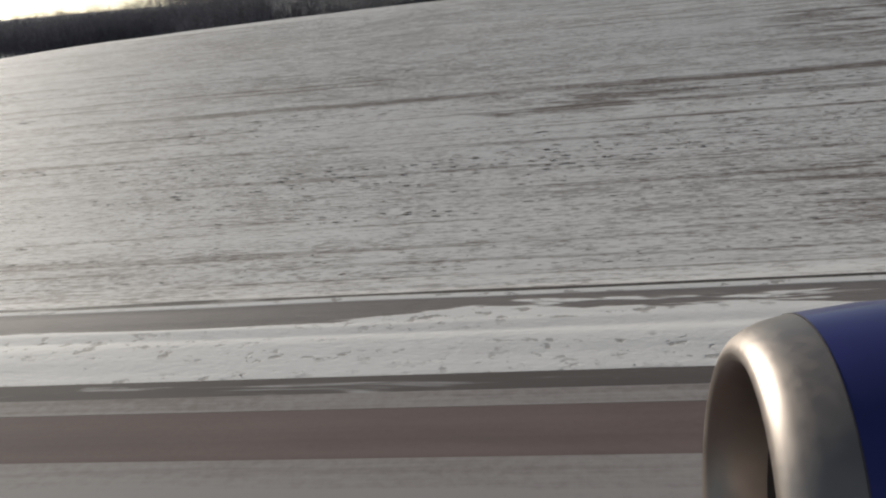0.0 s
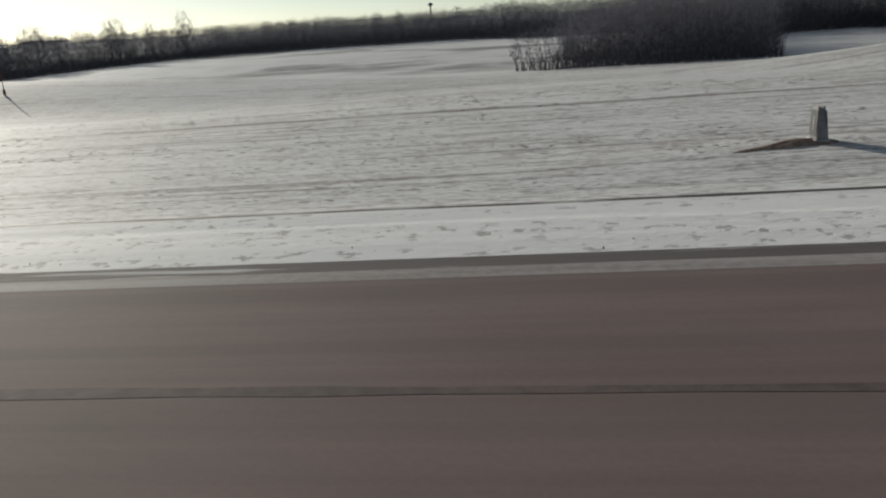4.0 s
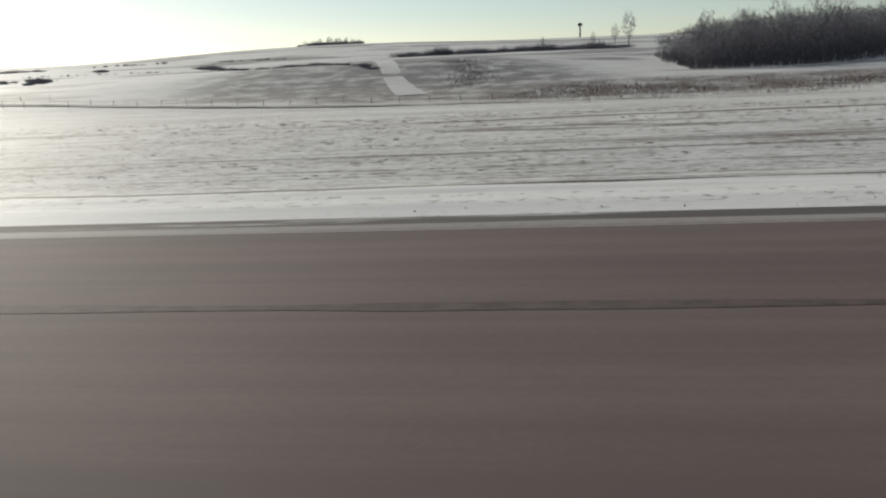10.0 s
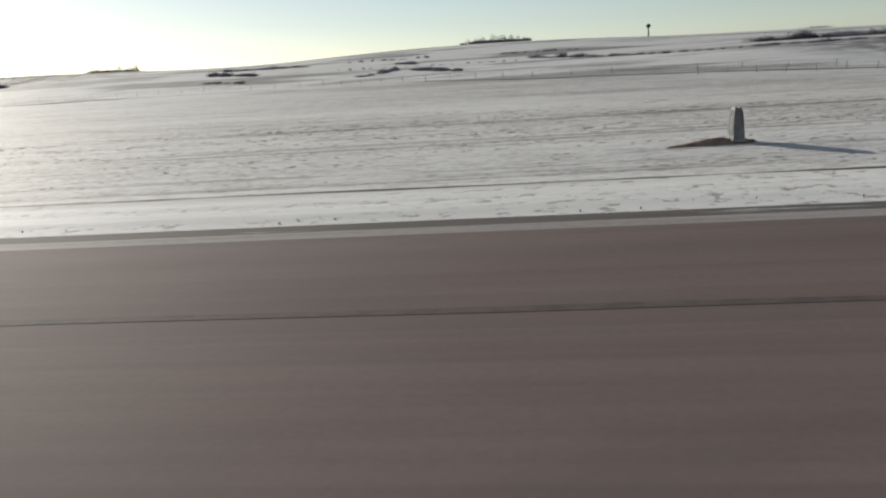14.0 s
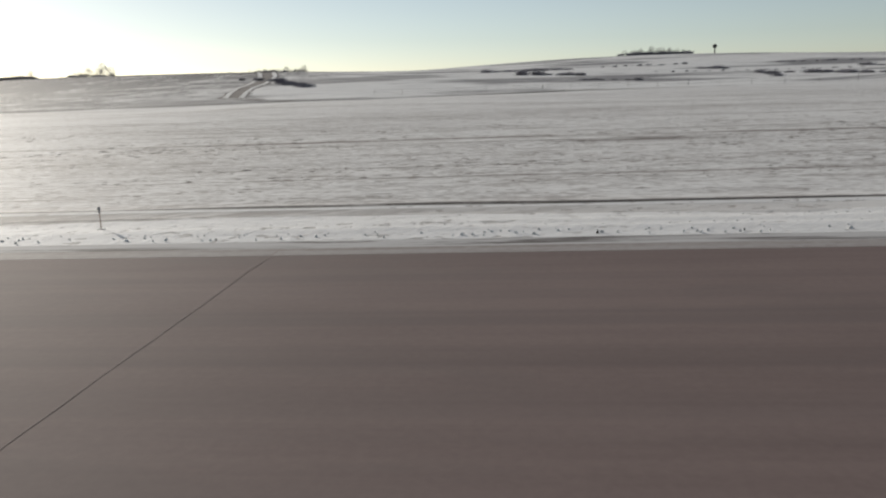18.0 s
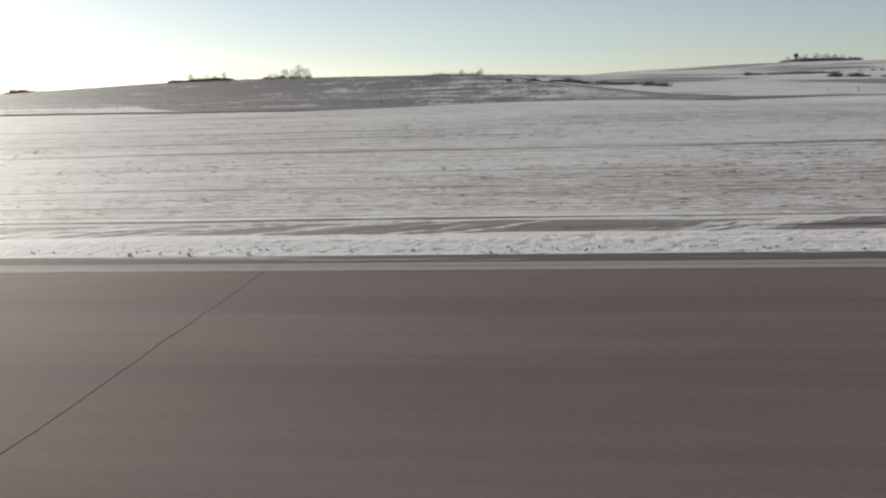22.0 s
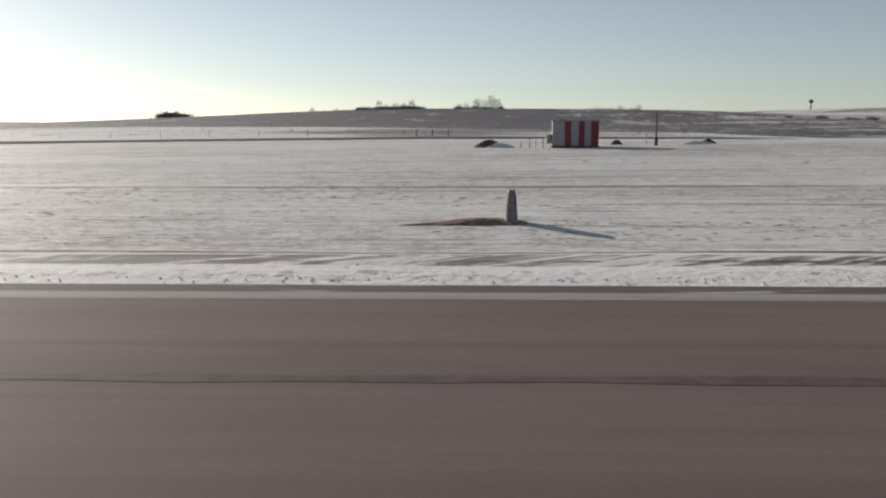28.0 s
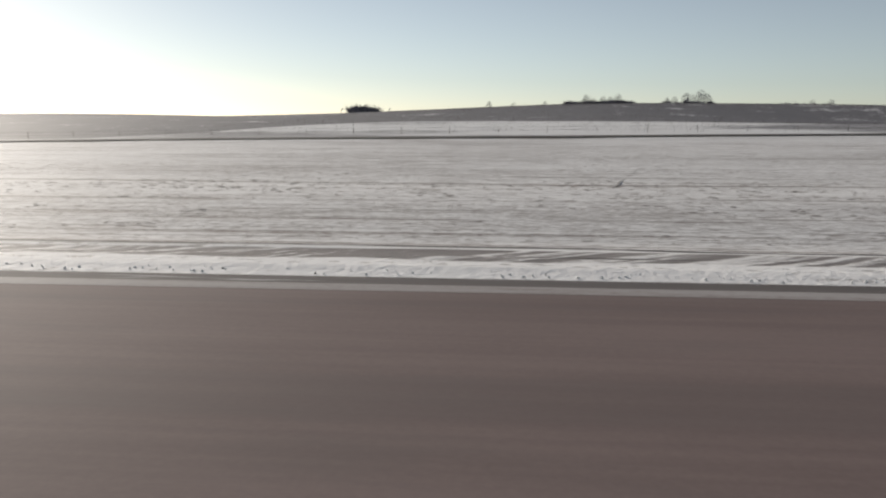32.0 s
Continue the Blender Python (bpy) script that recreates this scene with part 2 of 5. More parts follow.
    grass = n.mix(n.noise(n.place(0.15, 0.5, 0.2), 1, 5), (0.128, 0.108, 0.099), (0.240, 0.198, 0.176))
    dirt = n.mix(n.noise(n.place(0.8, 1.2, 0.2), 1, 5), (0.145, 0.132, 0.130), (0.245, 0.222, 0.215))
    dark = n.math("MAXIMUM", n.math("MULTIPLY", band, 0.92), n.math("MULTIPLY", dark_line, 0.2))
    # a bare wedge of reddish mud where a vehicle track meets the ploughed strip
    half = n.math("MINIMUM", n.math("MULTIPLY", n.math("ADD", x, 1137.6), 0.95), 4.0)
    wedge = n.step(n.math("SUBTRACT", half, n.math("ABSOLUTE", n.math("SUBTRACT", n.math("ADD", y, ragged), 33.8))), 0.0, 0.25)
    wedge = n.math("MULTIPLY", wedge, n.step(n.math("ADD", x, n.math("MULTIPLY", ragged, 0.4)), -1131.7, -1132.0))
    weeds_grey = n.mix(n.noise(n.place(0.12, 0.10, 0.1), 1, 5, 0.65), (0.080, 0.078, 0.088), (0.180, 0.170, 0.178))
    line_mask = n.math("MULTIPLY", dark_line, n.step(n.noise(n.place(0.5, 1.0, 0), 1, 4), 0.35, 0.55, 0.75, 1.0))
    mud = n.mix(n.noise(n.place(0.9, 0.9, 0.2), 1, 4), (0.125, 0.096, 0.090), (0.185, 0.145, 0.135))
    n.colour(n.mix(wedge, n.mix(line_mask, n.mix(dark, n.mix(bare, snow, n.mix(n.step(y, 225, 260), grass, weeds_grey)), dirt), (0.052, 0.046, 0.043)), mud))
    crumbs = n.math("MULTIPLY", n.noise(n.place(2.4, 2.4, 2.4), 1, 4, 0.65), n.step(y, 31, 28))
    crumbs = n.math("MULTIPLY", crumbs, n.math("ADD", 0.5, n.math("MULTIPLY", late, 1.3)))
    n.bump(n.math("ADD", n.math("ADD", stubble, crumbs), n.math("MULTIPLY", bare, -0.4)), 0.5, 0.08)
    return n.mat


def asphalt_material():
    n = Nodes("runway_asphalt", 0.85)
    n.bsdf.inputs["Specular IOR Level"].default_value = 0.13
    long = n.noise(n.place(0.01, 1.6, 1), 1, 4, 0.6)
    grain = n.noise(n.place(6, 6, 6), 1, 4, 0.7)
    patch = n.noise(n.place(0.06, 0.20, 1), 1, 5, 0.6)
    tint = n.math("ADD", n.math("MULTIPLY", long, 0.30), n.math("ADD", n.math("MULTIPLY", patch, 0.50), n.math("MULTIPLY", grain, 0.2)))
    base = n.mix(n.step(tint, 0.35, 0.65), (0.158, 0.119, 0.112), (0.214, 0.163, 0.153))
    # rubber and weather staining in broad lanes along the runway
    lane = n.step(n.noise(n.place(0.004, 0.45, 0), 1, 3, 0.6), 0.48, 0.66)
    blotch = n.step(n.noise(n.place(0.09, 0.28, 0), 1, 5, 0.65, 0.4), 0.50, 0.68)
    base = n.mix(n.math("MULTIPLY", lane, 0.45), base, (0.128, 0.105, 0.101))
    n.colour(n.mix(n.math("MULTIPLY", blotch, 0.40), base, (0.150, 0.124, 0.118)))
    n.bump(grain, 0.3, 0.006)
    return n.mat


def marking_material(name, worn):
    n = Nodes(name, 0.8)
    wear = n.noise(n.place(0.05, 1.3, 1), 1, 5, 0.65)
    grain = n.noise(n.place(3, 3, 3), 1, 4, 0.7)
    v = n.math("ADD", n.math("MULTIPLY", wear, 0.7), n.math("MULTIPLY", grain, 0.3))
    n.colour(n.mix(n.step(v, 0.42, 0.70, 0, worn), (0.37, 0.345, 0.335), (0.20, 0.165, 0.155)))
    return n.mat


def shoulder_material():
    """Dark shoulder asphalt, in places under a skin of blown snow."""
    n = Nodes("shoulder_asphalt", 0.85)
    asphalt = n.mix(n.noise(n.place(0.25, 1.5, 0), 1, 5, 0.6), (0.095, 0.085, 0.083), (0.165, 0.146, 0.140))
    where = n.math("MULTIPLY", n.step(n.axis(0), -715, -760), n.step(n.axis(0), -985, -940))
    blown = n.noise(n.place(0.10, 1.3, 0), 1, 5, 0.65, 0.5)
    skin = n.step(n.math("ADD", blown, n.math("MULTIPLY", where, 0.16)), 0.56, 0.68, 0.0, 0.75)
    n.colour(n.mix(skin, asphalt, (0.62, 0.61, 0.61)))
    n.bump(blown, 0.2, 0.02)
    return n.mat


FIELD = field_material()
ASPHALT = asphalt_material()
MARKING = marking_material("worn_white_paint", 0.75)
STRIPE = marking_material("edge_stripe_paint", 0.95)
SHOULDER = shoulder_material()
CRACK = plain("crack_filler", (0.128, 0.100, 0.095), 0.85)
BARK = plain("bare_bark", (0.135, 0.127, 0.138), 0.9, vary=0.4, size=0.6)
TWIG = plain("bare_twigs", (0.25, 0.237, 0.262), 0.9, vary=0.4, size=0.3)
SCRUB = plain("winter_scrub", (0.15, 0.122, 0.112), 0.95, vary=0.45, size=0.3)
RED_SCRUB = plain("reddish_scrub", (0.185, 0.120, 0.104), 0.95, vary=0.4, size=0.3)
SIGN_BLACK = plain("sign_black", (0.03, 0.03, 0.033), 0.5)
SIGN_BACK = plain("sign_grey", (0.19, 0.183, 0.188), 0.6)
POST_GREY = plain("weathered_grey_board", (0.26, 0.255, 0.25), 0.7)
SOIL = plain("bare_soil_grass", (0.30, 0.212, 0.170), 0.95, vary=0.45, size=2.5)
WORN = plain("worn_track_earth", (0.235, 0.205, 0.190), 0.9, vary=0.45, size=0.8)
STUBBLE = plain("dead_stubble", (0.31, 0.275, 0.25), 0.95, vary=0.35, size=0.5)
RED = plain("aviation_red", (0.185, 0.036, 0.052), 0.65)
WHITE = plain("aviation_white", (0.31, 0.307, 0.315), 0.6, vary=0.15)
GREY = plain("galvanised_grey", (0.28, 0.28, 0.28), 0.5, 0.4)
DARK = plain("dark_metal", (0.05, 0.05, 0.05), 0.6)
TRACK = plain("track_snow", (0.70, 0.69, 0.68), 0.8, vary=0.10, size=0.3)
GRAVEL = plain("perimeter_gravel", (0.10, 0.092, 0.085), 0.95, vary=0.3, size=0.2)
HALF_CLEAR = plain("snowy_gravel", (0.40, 0.385, 0.375), 0.95, vary=0.5, size=0.12)
DULL_RED = plain("dull_red_board", (0.15, 0.075, 0.070), 0.7)
# colours the refrozen slush and also the painted shade of the hollow
SLUSH_AND_SHADE = plain("grey_slush_and_shade", (0.27, 0.275, 0.285), 0.45, vary=0.25, size=0.8)
ORANGE = plain("faded_orange_paint", (0.34, 0.20, 0.13), 0.6)
FADED_JOINT = plain("faded_joint", (0.235, 0.186, 0.176), 0.85, vary=0.06)
SCRUBBY = plain("weedy_verge", (0.175, 0.155, 0.15), 0.95, vary=0.45, size=0.25)
WOOD = plain("grey_post_wood", (0.12, 0.10, 0.085), 0.9)


# ---- mesh help ----
def shape(name, verts, faces, material, smooth=False):
    me = bpy.data.meshes.new(name)
    me.from_pydata([(x * U, y * U, z * U) for x, y, z in verts], [], faces)
    me.materials.append(material)
    if smooth:
        me.polygons.foreach_set("use_smooth", [True] * len(me.polygons))
    me.update()
    return me


def mesh_of(name, bm, material, smooth=False):
    bmesh.ops.scale(bm, vec=(U, U, U), verts=bm.verts)
    bmesh.ops.recalc_face_normals(bm, faces=bm.faces)
    me = bpy.data.meshes.new(name)
    bm.to_mesh(me)
    bm.free()
    me.materials.append(material)
    if smooth:
        me.polygons.foreach_set("use_smooth", [True] * len(me.polygons))
    return me


def part(name, bm, material, parent, label="", smooth=False):
    """One mesh under a thing or a part; the bmesh is in the thing's own metres."""
    ob = new(name, mesh_of(name, bm, material, smooth) if isinstance(bm, bmesh.types.BMesh) else bm)
    ob.parent = parent
    if label:
        ob["label"] = label
    return ob


def thing(name, x, y, z, turn=0, label="", category="", group="", kind=""):
    ob = new(name)
    ob.empty_display_size = 0.1
    ob.matrix_world = pose(x * U, y * U, z * U, 0, 0, turn)
    return tagged(ob, label, category, group, kind)


def box(cx, cy, cz, sx, sy, sz, bevel=0.0, bm=None, top=1.0):
    """A block with its middle at cx, cy, cz; top narrows its upper face."""
    own = bmesh.new()
    bmesh.ops.create_cube(own, size=1)
    for v in own.verts:
        k = top if v.co.z > 0 else 1.0
        v.co = Vector((cx + v.co.x * sx * k, cy + v.co.y * sy * k, cz + v.co.z * sz))
    if bevel:
        bmesh.ops.bevel(own, geom=own.edges[:], offset=bevel, segments=2, affect="EDGES", profile=0.5)
    if bm is None:
        return own
    me = bpy.data.meshes.new("join")
    own.to_mesh(me)
    own.free()
    bm.from_mesh(me)
    bpy.data.meshes.remove(me)
    return bm


def rod(a, b, r0, r1=None, sides=6, bm=None):
    """A tapered bar from a to b."""
    bm = bm or bmesh.new()
    a, b = Vector(a), Vector(b)
    r1 = r0 if r1 is None else r1
    q = (b - a).to_track_quat("Z", "Y")
    rings = []
    for p, r in ((a, r0), (b, r1)):
        rings.append([bm.verts.new(p + q @ Vector((r * math.cos(k * math.tau / sides), r * math.sin(k * math.tau / sides), 0))) for k in range(sides)])
    for k in range(sides):
        bm.faces.new((rings[0][k], rings[0][(k + 1) % sides], rings[1][(k + 1) % sides], rings[1][k]))
    bm.faces.new(rings[0][::-1])
    bm.faces.new(rings[1])
    return bm


# ---- the lie of the land ----
KNOT_X = np.arange(-2000, 801, 140.0)
LINES = {}


def line_of_heights(y, *z):
    """Heights of the land along one line parallel to the runway."""
    LINES[y] = np.array(z)


line_of_heights(32, -0.2, -0.3, -0.3, -0.4, -0.4, -0.4, -0.3, -0.3, -0.3, -0.3, -0.3, -0.4, -0.4, -0.4, -0.3, -0.3, -0.4, -0.4, -0.5, -0.6, -0.7)
line_of_heights(50, -0.7, -0.4, -0.2, -0.2, -0.2, -0.1, -0.2, -0.3, -0.3, -0.2, -0.2, -0.2, -0.2, -0.2, -0.3, -0.3, 0.1, 0.4, 0.5, 0.9, 1.3)
line_of_heights(75, -1.3, -0.9, -0.7, -0.6, -0.7, -0.8, -0.2, -0.1, -0.2, -0.4, -0.6, -0.8, -1.0, -1.0, -0.5, 0.6, 2.0, 2.8, 3.1, 3.3, 3.4)
line_of_heights(110, -2.1, -1.9, -1.7, -1.5, -1.1, -0.2, 1.4, 1.0, 0.2, -0.7, -1.6, -2.5, -3.3, -3.7, -2.3, 3.0, 5.4, 6.1, 6.1, 5.9, 5.7)
line_of_heights(150, -3.0, -2.9, -2.8, -2.3, -1.3, 0.3, 1.4, 1.1, 0.3, -1.1, -2.7, -4.3, -4.7, -4.4, -5.2, 2.3, 8.0, 8.2, 8.0, 8.0, 8.1)
line_of_heights(195, -3.5, -3.6, -3.6, -3.2, -2.3, -1.4, -0.9, 0.1, 0.2, -1.3, -1.9, -5.6, -6.4, 1.7, -4.8, -5.5, 0.6, 5.1, 7.6, 9.1, 10.3)
line_of_heights(250, -3.2, -3.3, -3.5, -3.4, -1.1, 0.2, 0.4, -1.3, -0.8, -0.4, -1.6, -3.8, -4.8, -4.6, -6.7, -7.3, -4.1, 0.5, 4.8, 8.3, 11.5)
line_of_heights(330, -1.6, -1.5, -1.0, 0.1, 1.8, 2.7, 2.2, 0.3, -1.3, -1.4, -0.1, 2.5, -3.6, -1.1, -3.2, -6.3, -5.7, -2.6, 1.7, 6.2, 10.7)
line_of_heights(500, 1.8, 2.1, 2.6, 4.0, 5.9, 6.0, 3.1, 5.4, 5.4, 3.6, 3.1, 4.3, 2.7, 1.8, 0.2, -2.9, -4.5, -3.5, -0.6, 3.6, 8.3)
line_of_heights(740, 6.9, 7.8, 6.0, 6.6, 12.3, 17.7, 17.9, 15.7, 11.3, 12.8, 13.5, 11.3, 9.5, 6.9, 3.8, 0.5, -2.1, -2.7, -1.4, 1.3, 4.6)
line_of_heights(1050, 10.1, 9.6, 7.2, 10.8, 13.8, 14.8, 11.2, 10.7, 19.3, 23.7, 23.1, 19.0, 16.9, 13.5, 8.2, 3.8, 0.8, -0.5, -0.7, -0.1, 0.8)
line_of_heights(1500, 8.8, 7.2, 7.3, 8.9, 10.1, 10.1, 10.4, 14.2, 20.9, 15.4, 15.0, 21.2, 18.5, 17.8, 12.9, 7.9, 5.7, 4.4, 2.1, -0.4, -2.8)
line_of_heights(2300, 5.7, 5.3, 5.3, 5.4, 5.5, 6.5, 8.8, 11.2, 11.5, 12.0, 14.4, 19.6, 26.3, 27.6, 23.1, 19.6, 21.7, 14.4, 6.5, -0.2, -6.1)


KNOT_Y = np.log(np.array(sorted(LINES)) + 30.0)
TABLE = np.array([LINES[k] for k in sorted(LINES)])


def spline(knots, x):
    """Weights of a smooth curve through evenly numbered knots."""
    i = np.clip(np.searchsorted(knots, x) - 1, 0, len(knots) - 2)
    t = np.clip((x - knots[i]) / (knots[i + 1] - knots[i]), 0, 1)
    w = np.zeros((len(x), len(knots)))
    for j, c in ((i - 1, (-t + 2 * t * t - t ** 3) / 2), (i, (2 - 5 * t * t + 3 * t ** 3) / 2),
                 (i + 1, (t + 4 * t * t - 3 * t ** 3) / 2), (i + 2, (-t * t + t ** 3) / 2)):
        np.add.at(w, (np.arange(len(x)), np.clip(j, 0, len(knots) - 1)), c)
    return w


# hollows and swells smaller than the knots: x, y, reach along x and y, rise
SWELLS = ((0, 40.2, 7, 3, 0.42), (-304.8, 40.2, 7, 3, 0.25), (-609.6, 40.2, 7, 3, 0.25), (-914.4, 40.2, 7, 3, 0.40), (-1219.2, 40.2, 7, 3, 0.12), (25, 118, 26, 28, -3.6), (52, 106, 16, 24, -3.4), (70, 118, 12, 20, -1.3), (10, 150, 30, 30, -0.8), (86, 136, 15, 22, 0.9), (142, 140, 22, 26, -1.6), (107, 95, 13, 14, -0.9),
          (-915, 195, 35, 45, -1.6), (-1095, 150, 28, 45, -2.0), (-990, 160, 30, 45, 0.9), (-1155, 145, 30, 40, 0.6))


def swell(x, y):
    return sum(rise * np.exp(-((x - cx) / rx) ** 2 - ((y - cy) / ry) ** 2) for cx, cy, rx, ry, rise in SWELLS)


def heights(xs, ys):
    """Height of the land at all pairs of xs and ys, as an array [y, x]."""
    xs, ys = np.asarray(xs, float), np.asarray(ys, float)
    z = spline(KNOT_Y, np.log(np.maximum(ys, 32) + 30)) @ TABLE @ spline(KNOT_X, xs).T
    z = z + swell(xs[None, :], ys[:, None])
    ramp = np.clip((ys - 23.6) / 8.4, 0, 1)[:, None]
    return np.where(ys[:, None] < 32, z * ramp, z)


def land(x, y):
    return float(heights([x], [y])[0, 0])


gx = np.concatenate([[-9000, -6500, -5000, -4000, -3300, -2800], np.arange(-2400, 760, 6.0), [900, 1200, 1700, 2500, 4000, 7000]])
gy = np.concatenate([[-3000, -1200, -500, -200, -80, -30, 23.55], np.arange(23.9, 34, 0.35), np.arange(34, 60, 1.6), np.arange(60, 200, 5),
                     np.arange(200, 420, 10), np.arange(420, 1100, 22), np.arange(1100, 2400, 90), [2600, 3000, 3600, 4500, 6000, 8000]])
gz = heights(gx, gy)
gz[gy < 23.6, :] = -0.06
bump_rng = np.random.default_rng(4)
# lumpy ploughed snow and a small bank behind it
near = (gy > 24) & (gy < 34)
lumps = bump_rng.normal(0, 1, gz.shape)
lumps = (lumps + np.roll(lumps, 1, 1) + np.roll(lumps, 1, 0)) / 3
shape_y = np.clip((gy - 24.2) / 1.5, 0, 1) * np.clip((33.5 - gy) / 2, 0, 1)
gz += np.where(near, shape_y, 0)[:, None] * (lumps * 0.05 + 0.10)
bank = np.exp(-((gy - 31.1) / 0.5) ** 2)[:, None] * (0.05 + 0.04 * np.sin(gx / 9.0) * np.sin(gx / 23.0 + 1))[None, :]
gz += np.where(near, 1, 0)[:, None] * bank
rough = bump_rng.normal(0, 1, gz.shape)
rough = (rough + np.roll(rough, 1, 1) + np.roll(rough, -1, 1)) / 3
gz += np.where((gy > 34) & (gy < 420), np.clip(gy / 1800, 0.01, 0.06), 0)[:, None] * rough
nx, ny = len(gx), len(gy)
ids = np.arange(nx * ny).reshape(ny, nx)
quads = np.stack([ids[:-1, :-1], ids[:-1, 1:], ids[1:, 1:], ids[1:, :-1]], -1).reshape(-1, 4)
grid_x, grid_y = np.meshgrid(gx, gy)
ground_mesh = bpy.data.meshes.new("ground")
ground_mesh.from_pydata((np.stack([grid_x, grid_y, gz], -1).reshape(-1, 3) * U).tolist(), [], quads.tolist())
ground_mesh.materials.append(FIELD)
ground_mesh.polygons.foreach_set("use_smooth", [True] * len(ground_mesh.polygons))
tagged(new("ground", ground_mesh), "snow-dusted mown grass and farmland in low sun", "ground", kind="structure")


# ---- runway ----
X0, X1 = -2300, 900


def strip(name, y0, y1, z, material, x0=X0, x1=X1, thick=0.05):
    bm = box((x0 + x1) / 2, (y0 + y1) / 2, z - thick / 2, x1 - x0, y1 - y0, thick)
    return new(name, mesh_of(name, bm, material))


runway = tagged(strip("runway", -23.0, 21.95, 0.0, ASPHALT), "worn reddish-brown asphalt runway, dry and swept", "runway", kind="structure")
tagged(strip("runway_edge_stripe", 21.953, 22.86, 0.004, STRIPE), "faded white painted edge stripe along the runway", "road marking", kind="structure")
tagged(strip("runway_shoulder", 22.863, 23.9, -0.004, SHOULDER), "dark asphalt shoulder beside the edge stripe", "shoulder", kind="structure")


def painted_bar(x, y0, y1, length):
    bm = box(0, (y1 - y0) / 2, 0.002, length, y1 - y0, 0.008)
    ob = new("painted_bar", mesh_of("painted_bar", bm, MARKING))
    ob.location = (x * U, y0 * U, 0.002 * U)
    return tagged(ob, "worn white painted touchdown bar on the asphalt", "road marking", "touchdown bars", "structure")


FT = 0.3048
TDZ = {"three_bars": 253.8, "two_bars": -51.0, "two_bars_further": -205.8, "one_bar": -355.0, "one_bar_further": -508.2}
for k, x in TDZ.items():
    bars = {"three": (36, 47, 58), "two": (36, 47), "one": (36,)}[k.split("_")[0]]
    for feet in bars:
        painted_bar(x, feet * FT, (feet + 6) * FT, 22.9)
painted_bar(88.3, 36 * FT, 66 * FT, 45.7)["label"] = "large worn white aiming block painted on the asphalt"


# ---- flat things that follow the land ----
def ribbon(name, points, widths, material, label, category, lift=0.10, ragged=0.0, seed=1, step=8.0, kind="structure"):
    """A track or streak laid over the land along a line of points; widths are given at its ends."""
    rng = random.Random(seed)
    dense = []
    for (ax, ay), (bx, by) in zip(points, points[1:]):
        n = max(2, int(math.hypot(bx - ax, by - ay) / step))
        dense += [(ax + (bx - ax) * k / n, ay + (by - ay) * k / n) for k in range(n)]
    dense.append(points[-1])
    verts, faces = [], []
    for i, (x, y) in enumerate(dense):
        ax, ay = dense[max(i - 1, 0)]
        bx, by = dense[min(i + 1, len(dense) - 1)]
        length = math.hypot(bx - ax, by - ay) or 1
        nxx, nyy = -(by - ay) / length, (bx - ax) / length
        f = i / (len(dense) - 1)
        w = (widths[0] + (widths[1] - widths[0]) * f) / 2
        if ragged:
            w *= min(1.0, 0.08 + 7 * min(f, 1 - f))   # tracks thin out at their ends
        for side in (-1, 1):
            k = w * (1 + ragged * rng.uniform(-1, 1))
            px, py = x + side * nxx * k, y + side * nyy * k
            verts.append((px, py, land(px, py) + lift))
        if i:
            a = 2 * i
            faces.append((a - 2, a, a + 1, a - 1))
    ob = new(name, shape(name, verts, faces, material))
    return tagged(ob, label, category, kind=kind)


ROAD = [(-1900, 232), (-1349, 238), (-1226, 250), (-1100, 250), (-1000, 262), (-900, 300)]
ribbon("perimeter_road", [(-900, 300), (-800, 330), (-700, 300), (-620, 237), (-530, 214), (-440, 190), (-330, 187)], (6, 5), HALF_CLEAR, "gravel perimeter road half covered by snow", "road", 0.20, 0.3)
ribbon("perimeter_road", ROAD, (8, 6), GRAVEL, "dark gravel perimeter road swept clear of snow", "road", 0.25)
ribbon("farm_track", [(-431, 224), (-436, 240), (-447, 279)], (8.5, 6.5), TRACK, "snow-covered farm track climbing the slope", "track", 0.12)
ribbon("farm_track", [(-449, 288), (-464, 350), (-481, 422)], (6.5, 11), TRACK, "snow-covered farm track climbing the slope", "track", 0.12)
DRIVE = [(-890, 300), (-920, 322), (-940, 346), (-953, 390), (-966, 440), (-976, 490), (-1002, 600), (-1040, 720)]
ribbon("driveway_verge", DRIVE, (11, 17), SCRUBBY, "dark weedy verge of the farm driveway", "verge", 0.10, 0.25)
for across in (-3.2, 3.2):
    ribbon("snowy_driveway", [(x + across * (1 + 0.02 * k * k), y) for k, (x, y) in enumerate(DRIVE)], (2.0, 3.4), TRACK, "snow-covered wheel lane of the farm driveway", "track", 0.22, 0.15)
for k, offset in enumerate((0, 4.5)):
    ribbon("wheel_track", [(-163 + offset, 58), (-161 + offset, 90), (-154 + offset, 141), (-151 + offset, 159), (-158 + offset, 172)], (1.8, 1.4), TRACK, "snow-filled wheel track across the field", "track", 0.10, 0.1)
RUT = "worn brown wheel track through the snow"
